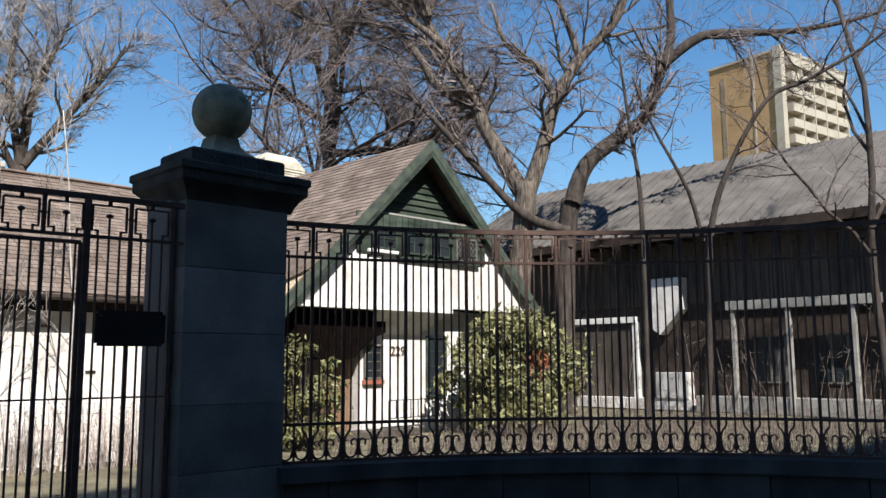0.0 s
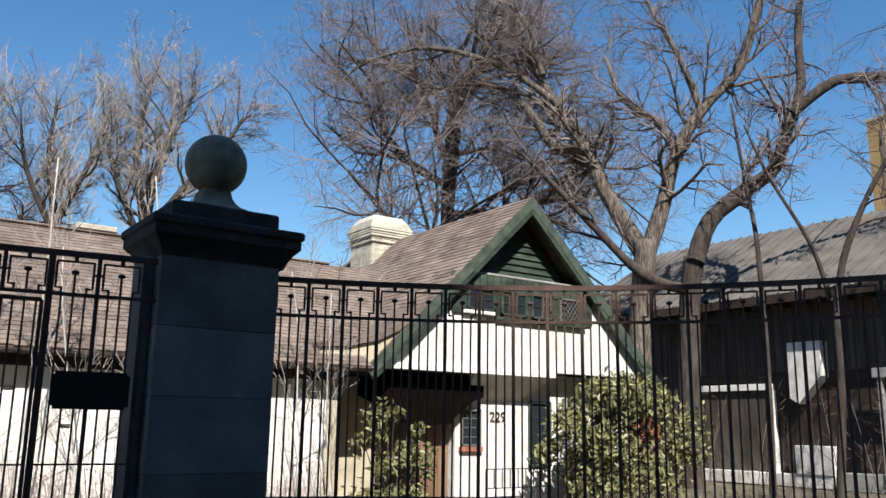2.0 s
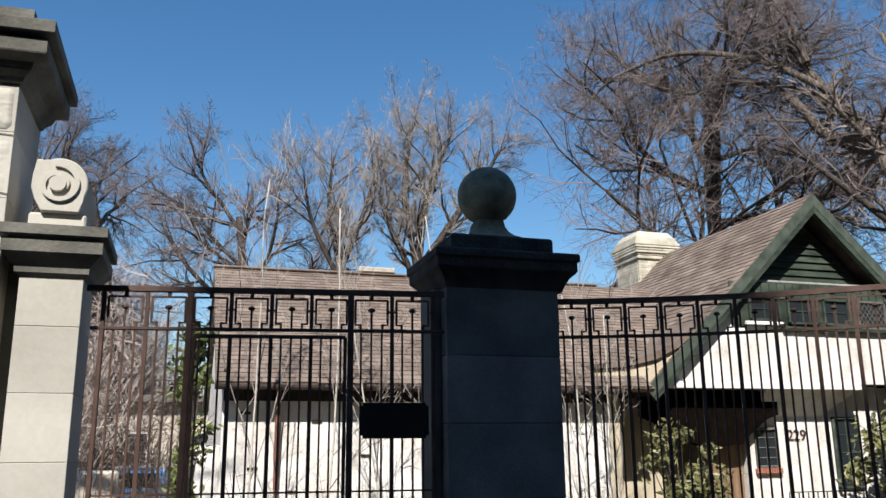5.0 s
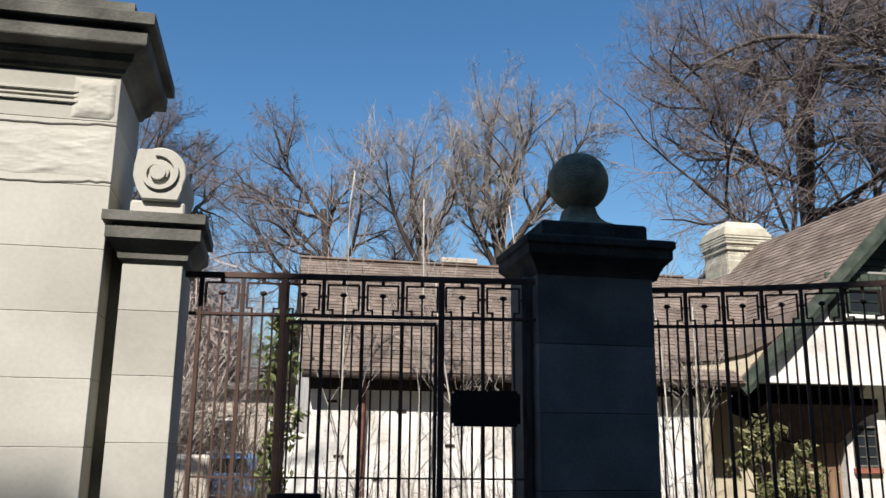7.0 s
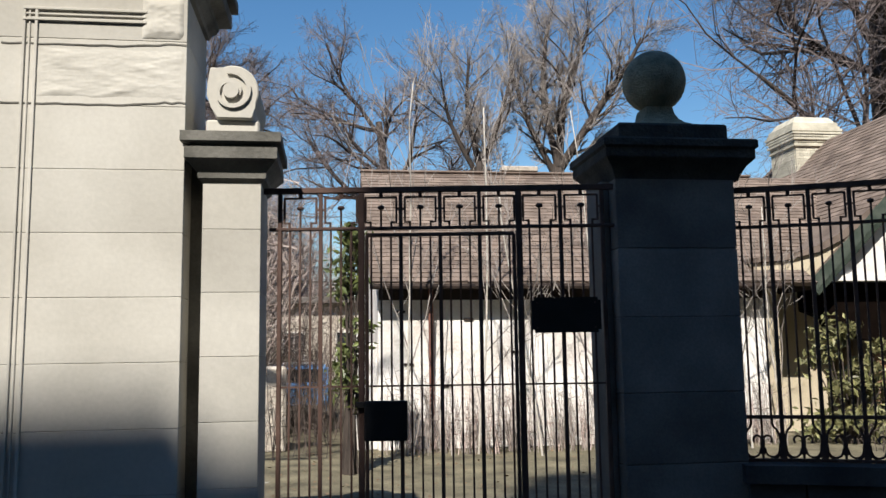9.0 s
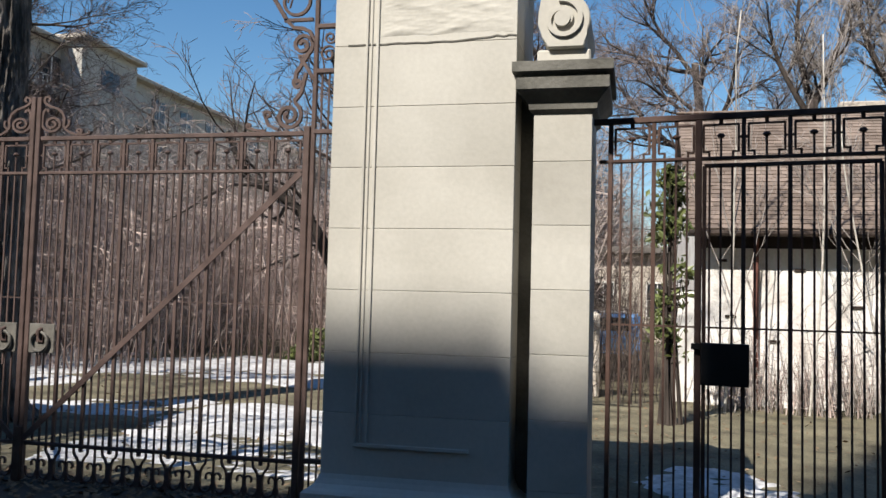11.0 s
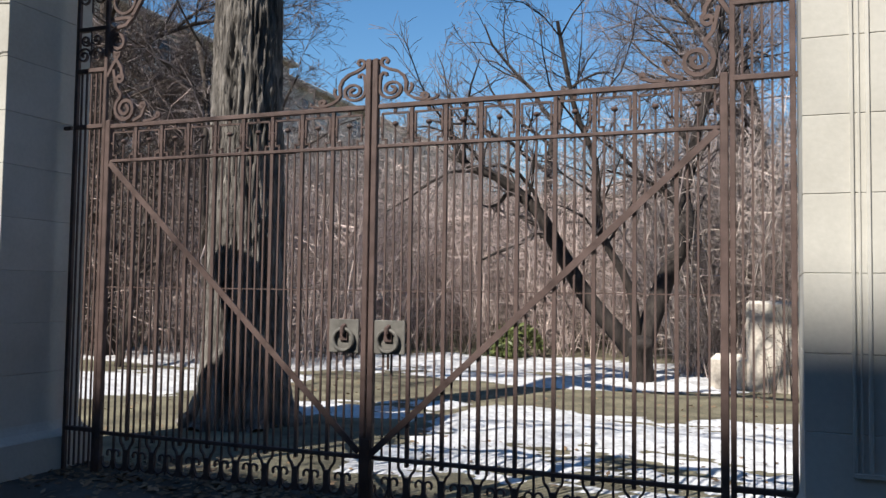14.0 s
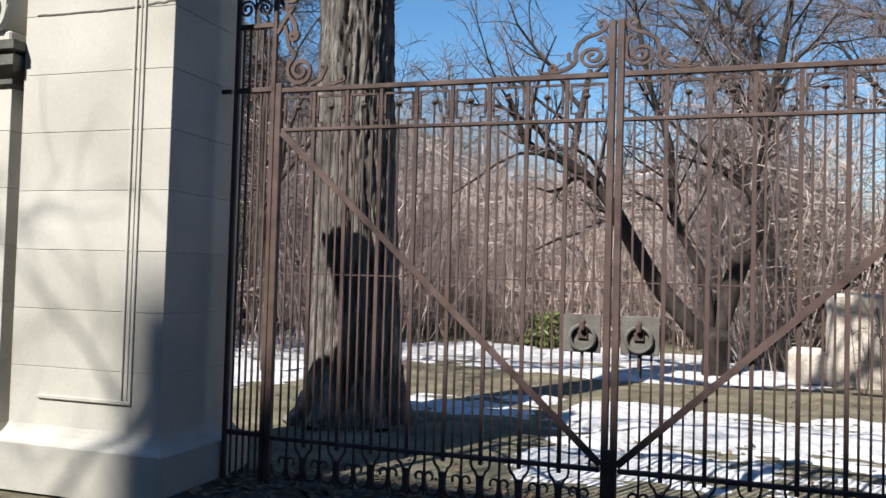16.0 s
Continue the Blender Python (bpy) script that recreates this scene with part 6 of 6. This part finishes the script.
brush("thicket", "thick brown leafless undergrowth on the bank", [(-30, 2.0, 15.5, 32), (-16, 1.5, 15.2, 22), (0, 10, 31, 38)], 5200, 5, 1.2, 5.0, BRUSH, 12, 0.26)
brush("thicket", "dark tangled thicket low on the bank", [(-26, 1.6, 16.0, 30)], 1300, 15, 0.8, 3.0, DIMBRUSH, 12, 0.5)
brush("thicket", "tall brown leafless brush behind the old tree", [(-18, -6, 9, 16)], 800, 6, 2.0, 6.0, BRUSH, 12, 0.3)
brush("dead_stems", "dry stems against the whitewashed wall", [(6.2, 13.3, 8.0, 8.9)], 260, 7, 0.4, 1.6, PALETWIG, 4)
brush("dead_stems", "low brown stems along the whitewashed wall", [(6.0, 13.3, 8.1, 8.9)], 380, 11, 0.3, 1.25, BRUSH, 6)
brush("dead_stems", "dry brush beside the old wall", [(2.6, 5.4, 8.0, 14.0)], 200, 8, 0.5, 2.2, DIMBRUSH, 6)
brush("thicket", "thin brown brush before the far cottage", [(0.8, 5.2, 12.5, 21.0)], 420, 10, 1.0, 3.6, DIMBRUSH, 9, 0.3)
brush("thicket", "tall tangled brown brush beside the garden wall", [(1.0, 3.0, 11.0, 15.5)], 400, 16, 2.4, 6.0, GREYBRUSH, 16, 0.28)
brush("thicket", "tall pale-twigged brush before the flats", [(-20, -7, 19, 29), (-25, -9, 25, 34)], 900, 17, 2.5, 6.2, PALETWIG, 16, 0.28)
# Dark stems are used here to stand for the shadow before the house.
brush("thicket", "thin brush before the long house, darkened for shade", [(26, 31, -3, 7), (26.5, 31, 9, 16)], 130, 9, 1.0, 3.4, DIMBRUSH, 7)
brush("dead_stems", "low dark withered plants on the bed behind the curved fence", [(14, 27, -5, 7.2)], 3400, 14, 0.15, 0.65, DIMBRUSH, 7)


def leafy(name, label, x, y, z0, rx, ry, h, count, seed, material, clumps=26, size=0.07, spot=None, category="shrub"):
    """An evergreen bush: stems, and leaves gathered in clumps with gaps between them."""
    rng = random.Random(seed)
    z = ground_z(x, y) + z0
    s = thing(name, x, y, ground_z(x, y), label, category)
    limbs, cents = Limbs(), []
    for _ in range(clumps):
        a, u = rng.uniform(0, 6.283), rng.uniform(0.05, 1)
        k = math.sqrt(max(0.0, 1 - (abs(u - 0.42) / 0.62) ** 2)) * rng.uniform(0.35, 1.12)
        c = Vector((x + rx * k * math.cos(a), y + ry * k * math.sin(a), z + h * u))
        cents.append((c, rng.uniform(0.07, 0.20) * max(rx, 0.35) ** 0.5))
        limbs.add([Vector((x + rng.gauss(0, 0.08), y + rng.gauss(0, 0.08), ground_z(x, y) - 0.05)), Vector((x, y, z)).lerp(c, 0.5), c], [0.025, 0.016, 0.006], 4)
    hang("woody_base", raw_mesh("woody_base", limbs.verts, limbs.faces, DARKBARK), s)
    groups = {True: ([], []), False: ([], [])}
    for _ in range(count):
        c, cr = cents[rng.randrange(len(cents))]
        p = c + Vector((rng.gauss(0, cr), rng.gauss(0, cr), rng.gauss(0, cr * 0.8)))
        n = Vector((rng.gauss(0, 1), rng.gauss(0, 1), rng.uniform(-0.2, 1.4))).normalized()
        t = n.orthogonal()
        t.rotate(Matrix.Rotation(rng.uniform(0, 6.28), 3, n))
        b = n.cross(t)
        w = size * rng.uniform(0.6, 1.3)
        red = spot is not None and (p - Vector(spot)).length < 0.42 and rng.random() < 0.7
        vs, fs = groups[red]
        k = len(vs)
        vs += [p - t * w, p - b * w * 0.42 + n * w * 0.15, p + t * w - n * w * 0.15, p + b * w * 0.42 + n * w * 0.15]
        fs += [(k, k + 1, k + 2), (k, k + 2, k + 3)]
    hang("foliage", raw_mesh("foliage", groups[False][0], groups[False][1], material), s)
    if spot is not None:
        hang("red_foliage", raw_mesh("red_foliage", groups[True][0], groups[True][1], REDLEAF), s, None, "rust-red dying leaves")


leafy("evergreen_bush", "large yellow-green evergreen bush with a rusty patch", 20.9, 8.0, 0.0, 2.2, 1.1, 2.8, 8600, 3, LEAF, 96, 0.08, (20.9, 7.3, 1.6))
leafy("evergreen_bush", "upright yellow-green bush by the porch", 14.4, 8.1, 0.0, 0.75, 0.6, 2.1, 1500, 4, LEAF, 26, 0.07)
leafy("ivy_column", "ivy climbing a thin dead trunk", 5.39, 6.3, 0.7, 0.17, 0.17, 2.9, 1150, 5, IVY, 34, 0.055, None, "ivy")
leafy("dark_bush", "dark evergreen bush at the edge of the snow", -3.3, 15.0, 0.0, 0.6, 0.5, 0.65, 700, 6, IVY, 14, 0.08)
leafy("dark_bush", "dark green yew beside the flats", -13.5, 8.5, 0.6, 1.2, 1.0, 4.2, 2600, 7, IVY, 30, 0.09)


def leaf_litter():
    """Dry leaves blown against the gates and over the grass."""
    rng = random.Random(12)
    vs, fs = [], []
    for _ in range(5200):
        if rng.random() < 0.5:
            x, y = rng.uniform(-2.8, 2.8), rng.gauss(0.1, 0.35)
        else:
            x, y = rng.uniform(-6, 13), rng.uniform(0.3, 9)
        if -1.2 < y < 0.35 and -2.84 < x < 2.84:
            z = 0.064
        elif y < 0.3:
            continue
        else:
            z = ground_z(x, y) - 0.012 + rng.uniform(0, 0.02)
        w = rng.uniform(0.015, 0.045)
        a = rng.uniform(0, 6.28)
        t, b = Vector((math.cos(a), math.sin(a), rng.gauss(0, 0.25))), Vector((-math.sin(a), math.cos(a), rng.gauss(0, 0.25)))
        p = Vector((x, y, z + 0.008))
        k = len(vs)
        vs += [p - t * w, p - b * w * 0.6, p + t * w, p + b * w * 0.6]
        fs += [(k, k + 1, k + 2), (k, k + 2, k + 3)]
    tagged(new("leaf_litter", raw_mesh("leaf_litter", vs, fs, DRYLEAF)), "dry brown leaves blown along the gates", "leaves", kind="stuff")


leaf_litter()
